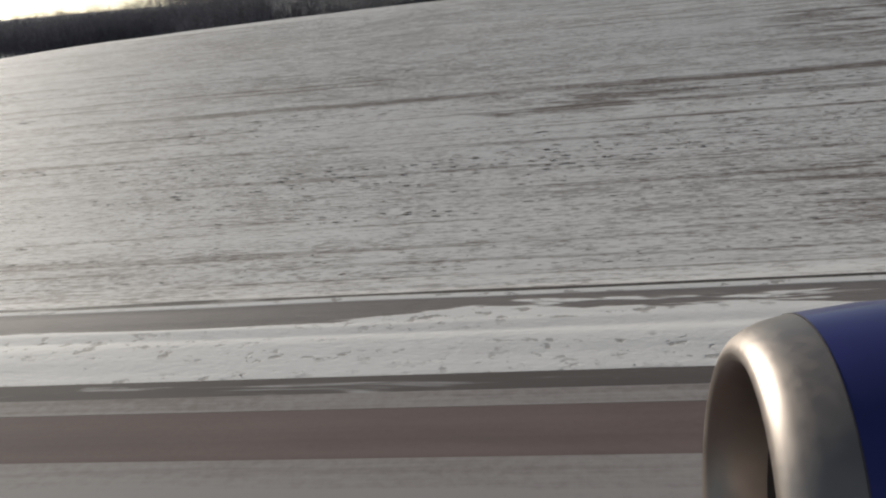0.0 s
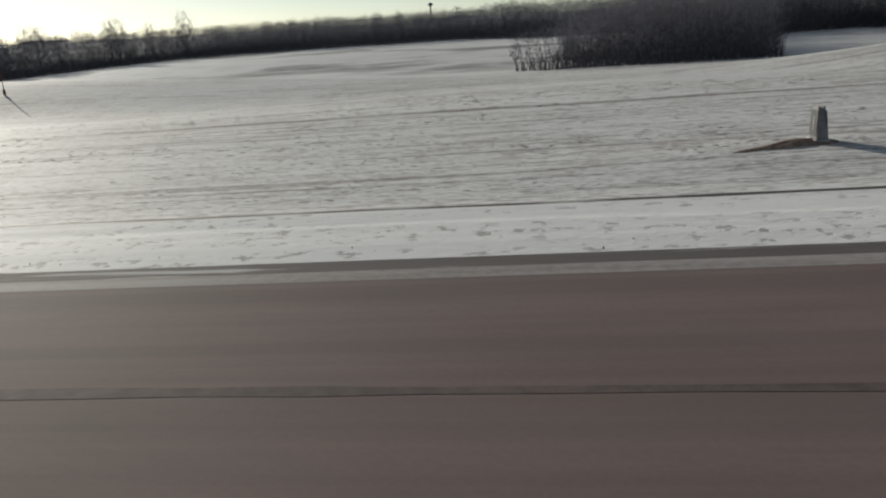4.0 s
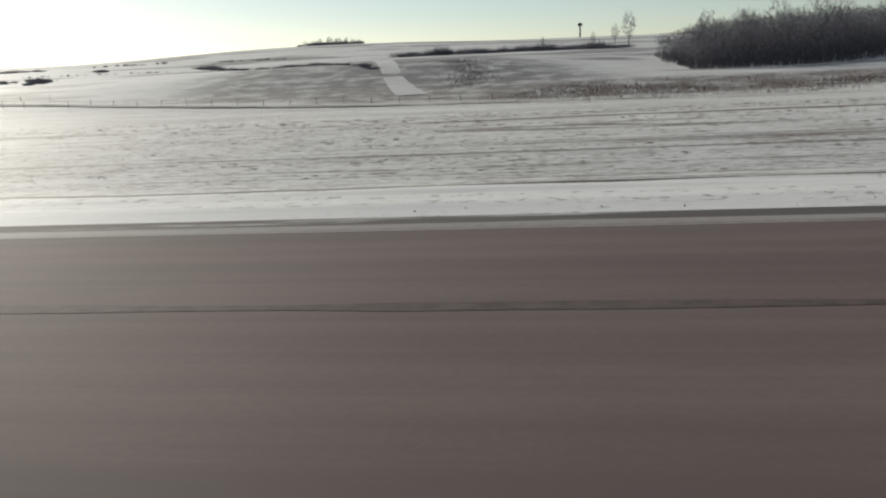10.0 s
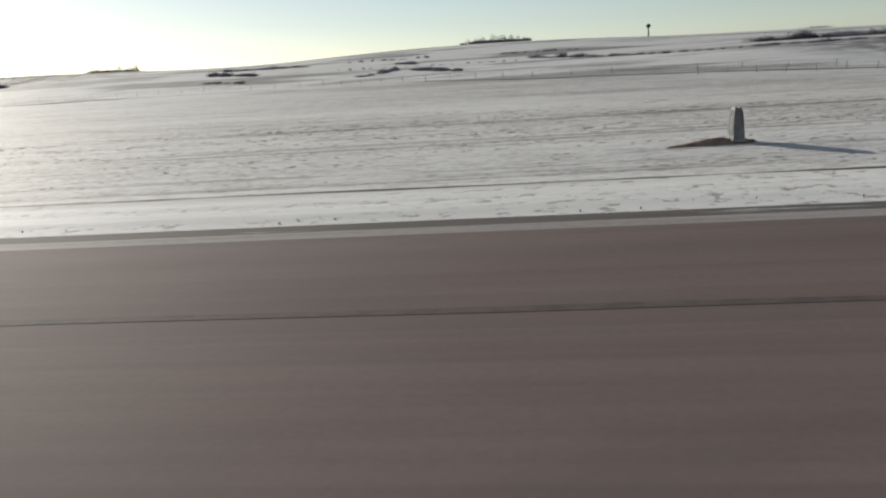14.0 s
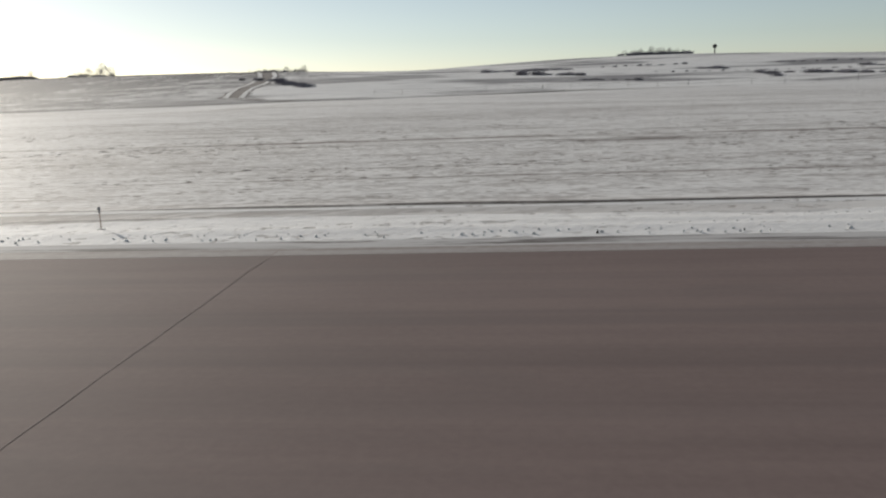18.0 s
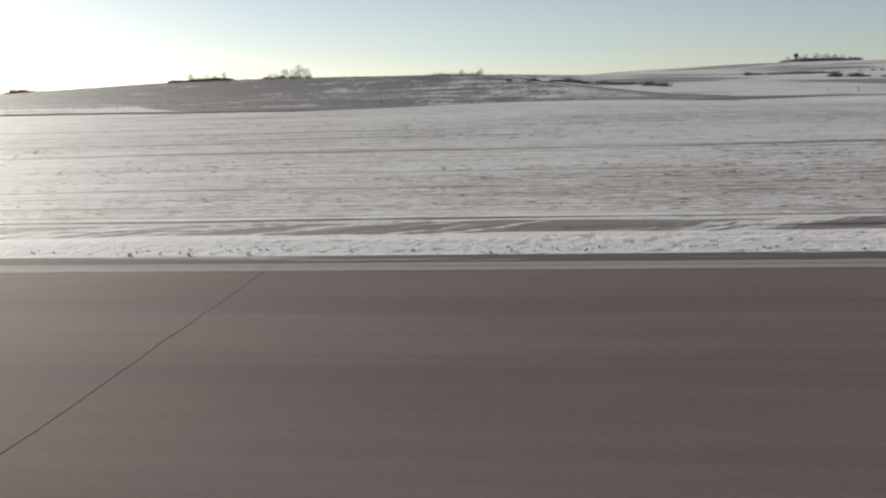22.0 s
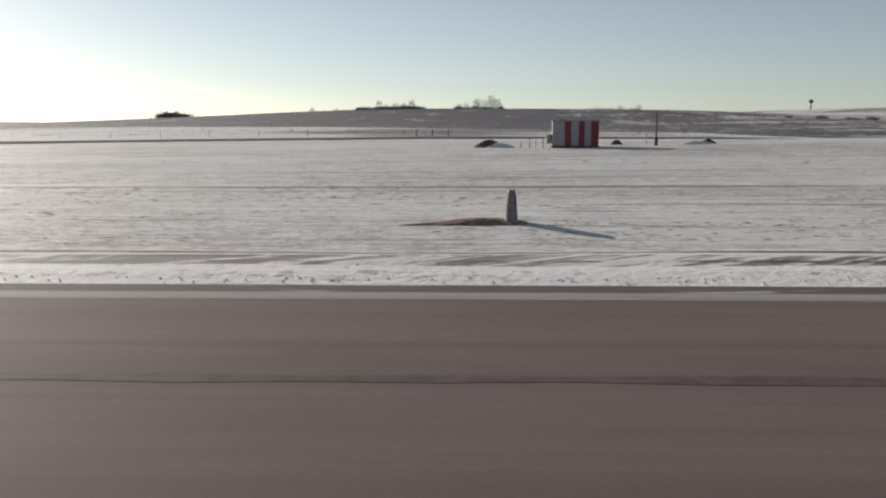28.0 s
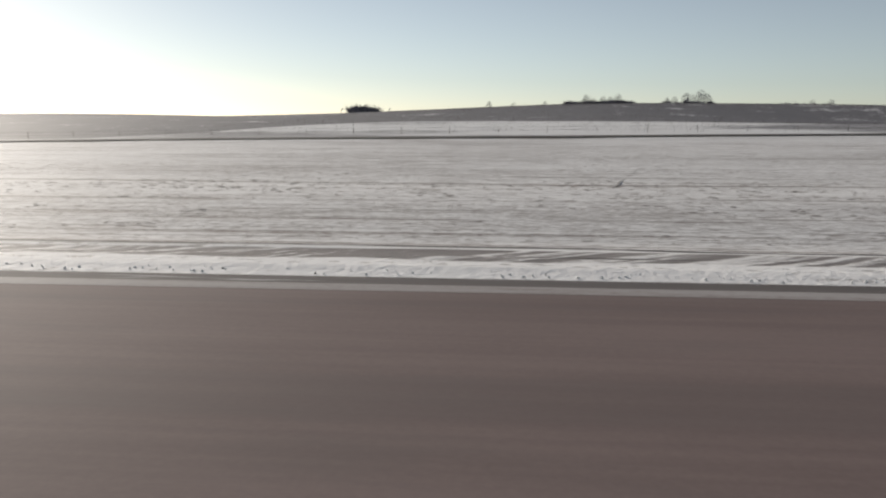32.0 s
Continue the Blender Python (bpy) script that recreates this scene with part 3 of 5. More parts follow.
for line, wide in ((((88.5, 105), (85.6, 111), (82.6, 111), (81.4, 107), (82.0, 100), (82.8, 89), (83.9, 82), (84.8, 76), (85.2, 71)), (0.35, 0.7)),
                   (((80.9, 84), (80.2, 79.3), (78.2, 76.3), (74.6, 74), (70.6, 74.3), (64, 77)), (0.5, 0.35)),
                   (((82.0, 81), (80.7, 77.5), (77.8, 74.2), (73, 72.8)), (0.35, 0.3)),
                   (((79.4, 119), (78.4, 112), (78.0, 106)), (0.4, 0.3)), (((80.3, 117), (79.6, 110), (78.5, 103)), (0.4, 0.3)),
                   (((86, 87), (92, 84), (99, 83)), (0.3, 0.3)),
                   (((56.8, 133), (61.4, 137), (66, 137), (69.7, 139), (72.6, 141)), (1.6, 1.0)), (((58.8, 125), (65, 128.5), (71, 131.5), (75, 137)), (1.2, 1.0))):
    ribbon("wheel_track", line, wide, WORN, RUT, "track", 0.04, 0.5, step=0.9)
ribbon("worn_track", [(61.4, 77.5), (68, 72.6), (72.3, 71.4), (78.4, 72.2), (85, 70.4), (96, 69.5), (112, 70)], (0.7, 1.2), WORN, "worn brown vehicle track along the field", "track", 0.04, 0.5, step=1.0)
ribbon("worn_track", [(27, 64), (40, 63.8), (54, 67.4), (61, 67), (71, 66), (83, 65.4), (98, 65)], (0.7, 1.4), WORN, "worn brown vehicle track along the field", "track", 0.04, 0.5, step=1.0)
# the hollow's shade, laid on the snow as a grey-blue ribbon
ribbon("frozen_puddle", [(38, 121), (43, 125), (48, 121.5), (55, 122), (59, 119)], (3.0, 5.0), SLUSH_AND_SHADE, "grey-blue painted shade in the hollow below the bank", "ice", 0.06, 0.35, step=1.5)
for line, wide in ((((-151, 163.5), (-150.6, 161), (-150.1, 158.8)), 0.35), (((-147.4, 164), (-147.2, 160), (-147, 156.5)), 0.28), (((-154, 166), (-153.2, 162), (-152.4, 157)), 0.45)):
    ribbon("wheel_track", line, (wide, wide), SOIL, "short bare rut on the snowy crest", "track", 0.07, 0.3, step=1.5)
ribbon("wheel_track", [(-163.6, 76), (-163.2, 60), (-162.8, 50), (-162.4, 36)], (0.07, 0.13), SOIL, "dark rut edging the clean snow", "track", 0.03, 0.5, step=1.2)
ribbon("access_track", [(-1190, 112), (-1177, 113), (-1155, 94), (-1136, 78.6), (-1127, 70), (-1095, 69)], (0.45, 0.5), HALF_CLEAR, "thin wheel rut across the snowy field", "track", 0.04, 0.4)


for line in (((-1394.4, 64), (-1394.4, 80), (-1393, 92)), ((-1384, 71.6), (-1383, 85), (-1379.6, 101)), ((-1369.3, 69), (-1367, 77), (-1365, 85)), ((-1372, 88), (-1370, 99)), ((-1352, 60), (-1350, 72), (-1346, 90))):
    ribbon("wheel_track", line, (0.22, 0.15), HALF_CLEAR, "faint old wheel track in the snow", "track", 0.02, 0.5, step=1.5)
ribbon("bare_streak", [(-1118, 70.3), (-1096, 69.6), (-1082, 70.6), (-1062, 70)], (1.2, 1.2), SOIL, "thin bare streak of reddish grass in the snow", "bare ground", 0.03, 0.6, step=0.8)
ribbon("slush_patch", [(-601, 28.4), (-599.5, 28.8), (-598, 29.1), (-596.6, 29.6)], (0.4, 0.6), WORN, "grey slush on the ploughed snow", "ice", 0.10, 0.5, step=0.6)
ribbon("slush_patch", [(44, 28.9), (47, 28.4), (49.5, 27.5), (51.5, 27.3), (54, 27.9), (57, 28.4), (59, 28.8)], (0.9, 0.9), SLUSH_AND_SHADE, "grey refrozen slush beside the ploughed snow", "ice", 0.13, 0.45, step=0.7)

# pavement joints with dark filler, and lights let into one of them
rng = random.Random(7)


def joint(x0, x1, y, width):
    n = max(2, int((x1 - x0) / 2.2))
    verts, faces = [], []
    drift = 0.0
    for i in range(n + 1):
        x = x0 + (x1 - x0) * i / n
        drift = 0.93 * drift + rng.uniform(-0.035, 0.035)
        w = width * rng.uniform(0.6, 1.25) * min(1.0, 0.12 + 6.0 * min(i, n - i) / n)
        verts += [(x, y + drift - w, 0.007), (x, y + drift + w, 0.007)]
        if i:
            a = 2 * i
            faces.append((a - 2, a, a + 1, a - 1))
    ob = new("pavement_joint", shape("pavement_joint", verts, faces, CRACK))
    return tagged(ob, "dark sealed joint along the runway asphalt", "joint", "runway joints", "structure")


for a, b in ((-150, 112), (-760, -278), (-914, -893), (-1160, -1015), (-1240, -1190), (-1278, -1259.5), (-1306, -1289)):
    joint(a, b, 15.24, 0.22)
for x in (-318, -826, -1002, -1077, -1236):
    verts, faces = [], []
    for i in range(34):
        y = -10 + i
        d = rng.uniform(-0.03, 0.03)
        verts += [(x + d - 0.013, y, 0.006), (x + d + 0.013, y, 0.006)]
        if i:
            faces.append((2 * i - 2, 2 * i, 2 * i + 1, 2 * i - 1))
    tagged(new("cross_joint", shape("cross_joint", verts, faces, FADED_JOINT)), "thin sealed joint across the runway asphalt", "joint", "cross joints", "structure")


def inset_light(x, y):
    t = thing("inset_runway_light", x, y, 0.005, 0, "flat steel light fitting let into the asphalt", "runway light", "inset runway lights")
    bm = bmesh.new()
    bmesh.ops.create_cone(bm, segments=14, radius1=0.15, radius2=0.10, depth=0.024, cap_ends=True)
    bmesh.ops.translate(bm, vec=(0, 0, 0.015), verts=bm.verts)
    part("housing", bm, WHITE, t)
    part("lens", box(-0.06, 0, 0.034, 0.05, 0.10, 0.012, 0.004), GREY, t, "small glass lens")
    return t


first_inset = inset_light(21.1, 15.24)
for x in (-132, -284, -604.8, -760, -917.7, -1139, -1292.2):
    copy_thing(first_inset, pose(x * U, 15.3 * U, 0.005 * U))


# ---- edge lights along the pavement ----
def edge_light(x, y):
    z = land(x, y) + 0.05
    t = thing("runway_edge_light", x, y, z, 0, "thin frangible edge light on a stake in the snow", "runway light", "runway edge lights")
    part("base_plate", box(0, 0, 0.02, 0.22, 0.22, 0.06, 0.01), DARK, t)
    part("stem", rod((0, 0, 0.04), (0, 0, 0.62), 0.017, 0.013, 8), ORANGE, t)
    bm = bmesh.new()
    bmesh.ops.create_uvsphere(bm, u_segments=10, v_segments=7, radius=0.055)
    bmesh.ops.scale(bm, vec=(1, 1, 1.25), verts=bm.verts)
    bmesh.ops.translate(bm, vec=(0, 0, 0.71), verts=bm.verts)
    part("lamp_globe", bm, WHITE, t, "small clear lamp globe", True)
    part("collar", rod((0, 0, 0.58), (0, 0, 0.64), 0.04, 0.05, 10), GREY, t)
    return t


first_edge = edge_light(-590.7, 26.6)
for x in (-529.6, -651.8, -711.5, -770.6, -833.0):
    copy_thing(first_edge, pose(x * U, 26.6 * U, (land(x, 26.6) + 0.05) * U))


# ---- distance signs ----
def distance_sign(x, y):
    z = land(x, y)
    t = thing("distance_sign", x, y, z, 0, "dark runway distance sign box on a bare earth mound", "sign", "runway distance signs")
    part("housing", box(0, 0, 0.80, 0.50, 1.25, 1.34, 0.03, top=0.60), SIGN_BACK, t)
    for side in (-1, 1):
        bm = box(0, 0, 0, 0.02, 1.02, 1.12)
        bmesh.ops.rotate(bm, matrix=Matrix.Rotation(-side * 0.075, 3, "Y"), verts=bm.verts)
        bmesh.ops.translate(bm, vec=(side * 0.209, 0, 0.80), verts=bm.verts)
        face = part("face", bm, SIGN_BLACK, t, "black sign face")
        bars = bmesh.new()
        box(0, 0, 0, 0.02, 0.08, 0.60, bm=bars)
        bmesh.ops.rotate(bars, matrix=Matrix.Rotation(-side * 0.075, 3, "Y"), verts=bars.verts)
        bmesh.ops.translate(bars, vec=(side * 0.219, 0, 0.80), verts=bars.verts)
        part("numeral_bar", bars, WHITE, face, "plain white bar for the numeral")
    part("plinth", box(0, 0, 0.06, 0.62, 1.45, 0.16, 0.02), GREY, t, "concrete plinth")
    for side in (-1, 1):
        part("top_flange", box(side * 0.11, 0, 1.50, 0.07, 0.80, 0.07, 0.012), POST_GREY, t, "pale metal flange along the top")
    return t


def scoured_patch(x, y, length, width, seed):
    """A low hump of bare grass that the wind has cleared beside a sign, with a thin tail."""
    r = random.Random(seed)
    n, rings = 40, 7
    verts, faces = [], []
    ragged = [r.uniform(0.82, 1.2) for _ in range(n)]
    for j in range(rings):
        f = 1 - j / (rings - 0.5)
        for k in range(n):
            a = math.tau * k / n
            reach = (0.9 if math.cos(a) > 0 else length) * ragged[k] * f
            px = x + math.cos(a) * reach
            tail = max(0.0, (x - px) / length)
            py = y + math.sin(a) * width * ragged[(k * 7) % n] * f * (1.0 - 0.72 * tail) - 0.9 * tail
            bulge = 0.20 * (1 - f * f) * math.exp(-((px - x + 0.3 * length) / (0.32 * length)) ** 2)
            verts.append((px, py, land(px, py) + (-0.03 if j == 0 else 0.04 + bulge + r.uniform(-0.012, 0.012))))
        if j:
            for k in range(n):
                a, b = (j - 1) * n + k, (j - 1) * n + (k + 1) % n
                faces.append((a, b, b + n, a + n))
    faces.append(tuple((rings - 1) * n + k for k in range(n)))
    ob = new("bare_patch", shape("bare_patch", verts, faces, SOIL, True))
    return tagged(ob, "wind-scoured hump of bare reddish grass", "bare ground", "bare patches", "structure")


first_sign = distance_sign(0.0, 40.2)
for k in range(5):
    x = -304.8 * k
    if k:
        copy_thing(first_sign, pose(x * U, 40.2 * U, land(x, 40.2) * U))
    scoured_patch(x - 0.2, 40.0, (3.4, 3.6, 3.4, 4.2, 5.2)[k], (0.7, 0.8, 0.5, 0.7, 0.9)[k], k)


# ---- small airfield signs on posts ----
def post_sign(x, y, wide, high, material, look_of, legs=0.5):
    t = thing("airfield_sign", x, y, land(x, y), 0, look_of, "sign", "small airfield signs")
    part("panel", box(0, 0, legs + high / 2, wide, 0.10, high, 0.02), material, t)
    part("rim", box(0, 0, legs + high + 0.03, wide + 0.06, 0.14, 0.06, 0.015), DARK, t)
    for s in (-1, 1):
        part("leg", rod((s * wide * 0.36, 0, 0), (s * wide * 0.36, 0, legs + 0.05), 0.04, 0.04, 6), DARK, t)
    return t


post_sign(-66, 63, 0.95, 0.75, POST_GREY, "grey sign back on two short posts in the snow", 0.6)
post_sign(-362, 76, 1.15, 1.05, DULL_RED, "dull red square sign on short posts", 0.25)
scoured_patch(-966.1, 61.7, 2.2, 0.35, 9)
post_sign(-966, 62, 0.62, 1.0, POST_GREY, "grey upright sign on short posts in the snow", 0.2)
for line in (((-1139, 112), (-1137.4, 105), (-1136, 100), (-1134.6, 93)), ((-1137, 119), (-1135, 111), (-1133.6, 104), (-1132.4, 97)), ((-1140, 122), (-1137, 104), (-1133.5, 91), (-1131, 84), (-1128.4, 72))):
    ribbon("wheel_track", line, (0.12, 0.22), SOIL, "thin brown rut where a vehicle turned", "track", 0.04, 0.4, step=1.5)
post_sign(-1128, 72, 0.6, 0.5, POST_GREY, "small grey sign on posts beside the access track", 0.15)
post_sign(-135, 140, 1.5, 1.3, POST_GREY, "grey box sign beside the wheel track", 0.2)


# ---- approach path indicator: four lamp frames ----
def lamp_frame(x, y, first):
    z = land(x, y) + 0.06
    if first:
        return copy_thing(first, pose(x * U, y * U, z * U))
    t = thing("approach_lamp_frame", x, y, z, 0, "red-topped lamp frame on grey legs in the snow", "approach light", "approach lamp frames")
    part("lamp_box", box(0, 0, 1.30, 1.05, 0.65, 0.20, 0.03), RED, t, "dark red lamp box")
    for sx, sy in ((-0.42, -0.24), (0.42, -0.24), (-0.42, 0.24), (0.42, 0.24)):
        part("leg", rod((sx, sy, 0), (sx, sy, 1.22), 0.045, 0.04, 6), GREY, t)
    part("foot", box(0, 0, 0.03, 1.6, 0.8, 0.07, 0.015), DARK, t, "dark base slab")
    part("junction_box", box(-0.72, 0, 0.48, 0.26, 0.22, 0.24, 0.02), DARK, t)
    part("junction_post", rod((-0.72, 0, 0.05), (-0.72, 0, 0.40), 0.04, 0.04, 6), DARK, t)
    return t


lamp = None
for y in (44.5, 53.5, 62.5, 71.5):
    lamp = lamp_frame(20.6, y, lamp) if lamp is None else (lamp_frame(20.6, y, lamp) and lamp)


# ---- equipment shelters with red and white stripes ----
def shelter(name, x, y, turn, length, depth, height, stripes, label, group, roof=DARK):
    z = land(x, y)
    t = thing(name, x, y, z, turn, label, "equipment shelter", group)
    part("body", box(0, 0, height / 2 + 0.15, length, depth, height, 0.04), WHITE, t)
    part("skid", box(0, 0, 0.09, length + 0.3, depth + 0.3, 0.20, 0.02), DARK, t, "dark base skid")
    part("roof", box(0, 0, height + 0.20, length + 0.24, depth + 0.24, 0.12, 0.03), roof, t)
    for a, b in stripes:
        for side in (-1, 1):
            part("stripe", box((a + b) / 2, side * (depth / 2 + 0.012), height / 2 + 0.15, b - a, 0.03, height - 0.06), RED, t, "painted red stripe panel")
        for_end = abs(abs(a) - length / 2) < 0.02 or abs(abs(b) - length / 2) < 0.02
        if for_end:
            s = -1 if a < 0 else 1
            part("end_stripe", box(s * (length / 2 + 0.012), depth * 0.28 * s, height / 2 + 0.15, 0.03, depth * 0.36, height - 0.06), RED, t, "painted red stripe panel")
    door = part("door", box(length * 0.5 + 0.03, -depth * 0.12, height * 0.46 + 0.1, 0.05, 0.9, height * 0.78, 0.01), GREY, t, "grey steel door")
    part("handle", box(length * 0.5 + 0.08, -depth * 0.12 - 0.33, height * 0.46, 0.05, 0.06, 0.16, 0.01), DARK, door)
    return t


shelter("equipment_shelter", 99.0, 92.8, 10, 4.5, 3.0, 3.3, ((-2.25, -1.45), (0.55, 1.85)), "white equipment shelter with red stripes in snow", "glide path shelters")
shelter("equipment_shelter", 105.6, 94.0, 0, 2.8, 2.4, 2.5, ((-0.1, 0.95),), "small white equipment shelter with red ends", "glide path shelters")
shelter("equipment_shelter", 110.4, 95.2, 0, 4.6, 3.0, 2.9, ((-0.65, 0.35), (1.5, 2.3)), "white equipment shelter with red end panel", "glide path shelters")
shelter("radio_hut", -1206.0, 121, -4, 6.4, 3.6, 3.5, ((-1.5, -0.6), (0.45, 1.25), (2.15, 3.2)), "white radio hut with upright red stripes", "", GREY)


hut = bpy.data.objects["radio_hut"]
cooler = part("air_conditioner", box(-3.62, -0.5, 1.15, 0.75, 1.3, 1.3, 0.05), WHITE, hut, "pale air conditioner box on the end wall")
part("grille", box(-3.62, -1.17, 1.15, 0.55, 0.03, 0.9, 0.01), GREY, cooler, "grey louvred grille")
part("roof_vent", box(-1.9, 0.2, 3.86, 0.9, 0.9, 0.22, 0.05), GREY, hut, "low grey roof vent")


def mast(x, y, tall, spread, label, category, rungs=0, material=GREY):
    t = thing("lattice_mast" if rungs else "antenna_pole", x, y, land(x, y), 0, label, category)
    if rungs:
        for s in (-1, 1):
            part("upright", rod((s * spread, 0, 0), (s * spread * 0.9, 0, tall), 0.06, 0.05, 6), material, t)
        for k in range(rungs):
            h = tall * (k + 0.7) / (rungs + 0.4)
            part("rung", rod((-spread, 0, h), (spread, 0, h + tall * 0.04), 0.03, 0.03, 5), material, t)
    else:
        part("pole", rod((0, 0, 0), (0, 0, tall), 0.13, 0.09, 8), material, t)
        part("base_box", box(0, 0, 0.60, 0.42, 0.40, 1.2, 0.03), WOOD, t, "brown control box")
        part("cross_arm", rod((-0.4, 0, tall * 0.82), (0.4, 0, tall * 0.82), 0.035, 0.035, 5), material, t)
    return t


mast(116.0, 94, 3.9, 0.42, "two-legged lattice mast beside the shelters", "mast", 6)
mast(107.4, 93, 3.0, 0.2, "slim antenna mast between the shelters", "mast", 3)
mast(-1194.5, 121, 4.8, 0, "dark antenna pole with a brown control box", "antenna", 0, WOOD)
mast(-135, 176, 4.6, 0, "orange marker pole on the field crest", "marker pole", 0, RED)


def mound(x, y, length, width, height, material, label, seed):
    r = random.Random(seed)
    n, rings = 22, 5
    verts, faces = [], []
    for j in range(rings):
        f = j / (rings - 1)
        for k in range(n):
            a = math.tau * k / n
            px = x + math.cos(a) * length / 2 * (1 - f) * r.uniform(0.92, 1.08)
            py = y + math.sin(a) * width / 2 * (1 - f) * r.uniform(0.92, 1.08)
            verts.append((px, py, land(px, py) - 0.05 + height * math.sin(f * math.pi / 2) * r.uniform(0.88, 1.06)))
        if j:
            for k in range(n):
                a, b = (j - 1) * n + k, (j - 1) * n + (k + 1) % n
                faces.append((a, b, b + n, a + n))
    faces.append(tuple((rings - 1) * n + k for k in range(n)))
    ob = new("earth_mound", shape("earth_mound", verts, faces, material, True))
    return tagged(ob, label, "mound", "mounds by the hut")


mound(-1218, 124, 5.0, 2.4, 1.15, GRAVEL, "dark earth mound half covered by snow", 1)
mound(-1216.5, 122.6, 4.4, 1.6, 0.7, TRACK, "low snow-covered mound beside the hut", 2)
mound(-1188, 124, 6.0, 2.2, 0.55, TRACK, "low snow drift behind the pole", 3)
mound(-1186, 125, 2.6, 1.4, 0.75, GRAVEL, "small dark earth mound", 4)
mound(-1199, 127, 2.0, 1.2, 0.8, GRAVEL, "small dark earth mound", 5)
mound(102.6, 91, 3.0, 1.4, 0.6, TRACK, "snow drift between the shelters", 6)
for k, (x, y, h) in enumerate(((-1213.6, 120.5, 0.9), (-1212.4, 120.8, 1.2), (-1211.6, 119.6, 1.0), (-1210.6, 119.4, 1.5), (-1194, 130, 1.4), (-1170, 140, 1.6), (102.6, 92, 1.4), (113.6, 93.5, 1.5), (114.5, 93.5, 1.3), (115.5, 94, 1.1))):
    t = thing("guard_post", x, y, land(x, y), 0, "grey guard post standing in the snow", "post", "guard posts")
    part("stake", rod((0, 0, -0.1), (0, 0, h), 0.08, 0.07, 7), GREY, t)
    part("cap", rod((0, 0, h), (0, 0, h + 0.05), 0.10, 0.08, 7), DARK, t)


# ---- fences ----
def fence(points, spacing, tall, label):
    t = thing("field_fence", points[0][0], points[0][1], 0, 0, label, "fence", "field fences")
    ox, oy = points[0]
    post_mesh = mesh_of("post", rod((0, 0, -0.2), (0, 0, tall), 0.065, 0.055, 5), WOOD)
    spots = []
    for (ax, ay), (bx, by) in zip(points, points[1:]):
        n = max(1, int(math.hypot(bx - ax, by - ay) / spacing))
        spots += [(ax + (bx - ax) * k / n, ay + (by - ay) * k / n) for k in range(n)]
    r = random.Random(len(spots))
    for x, y in spots:
        p = part("post", post_mesh, None, t)
        p.location = ((x - ox) * U, (y - oy) * U, land(x, y) * U)
        p.rotation_euler = (r.uniform(-0.05, 0.05), r.uniform(-0.05, 0.05), 0)
        p.scale.z = r.uniform(0.85, 1.25)
    for h in (0.5, 0.95):
        bm = bmesh.new()
        for (ax, ay), (bx, by) in zip(spots, spots[1:]):
            rod((ax - ox, ay - oy, land(ax, ay) + h * tall), (bx - ox, by - oy, land(bx, by) + h * tall), 0.02, 0.02, 3, bm)
        part("wire", bm, DARK, t, "thin fence wire")
    return t


fence([(-580, 212), (-500, 206), (-430, 200), (-385, 196)], 6.5, 1.7, "old wooden post-and-wire fence at the creek")
fence([(-1620, 256), (-1349, 262), (-1226, 272), (-1000, 285)], 15, 2.0, "wire fence on wooden posts beside the perimeter road")
fence([(-880, 345), (-800, 350), (-700, 322)], 11, 2.0, "wire fence on wooden posts beside the perimeter road")
fence([(-700, 318), (-620, 252), (-530, 230)], 11, 1.8, "wire fence on wooden posts beside the perimeter road")


def field_gate(x, y):
    t = thing("field_gate", x, y, land(x, y), 0, "weathered wooden gate posts and rails beside the road", "gate")
    for k in (-5.0, 0.0, 5.0):
        part("post", rod((k, 0, -0.2), (k, 0, 2.1), 0.17, 0.15, 7), WOOD, t)
    for h in (0.8, 1.5):
        part("rail", rod((0, 0, h), (5.0, 0, h + 0.05), 0.07, 0.07, 6), WOOD, t)
    return t


field_gate(-1232, 262)


# ---- bare winter trees ----
def stick(verts, faces, a, b, r0, r1, sides):
    d = (b - a)
    q = d.to_track_quat("Z", "Y")
    base = len(verts)
    for p, r in ((a, r0), (b, r1)):
        for k in range(sides):
            c = p + q @ Vector((r * math.cos(k * math.tau / sides), r * math.sin(k * math.tau / sides), 0))
            verts.append((c.x, c.y, c.z))
    for k in range(sides):
        m = (k + 1) % sides
        faces.append((base + k, base + m, base + sides + m, base + sides + k))


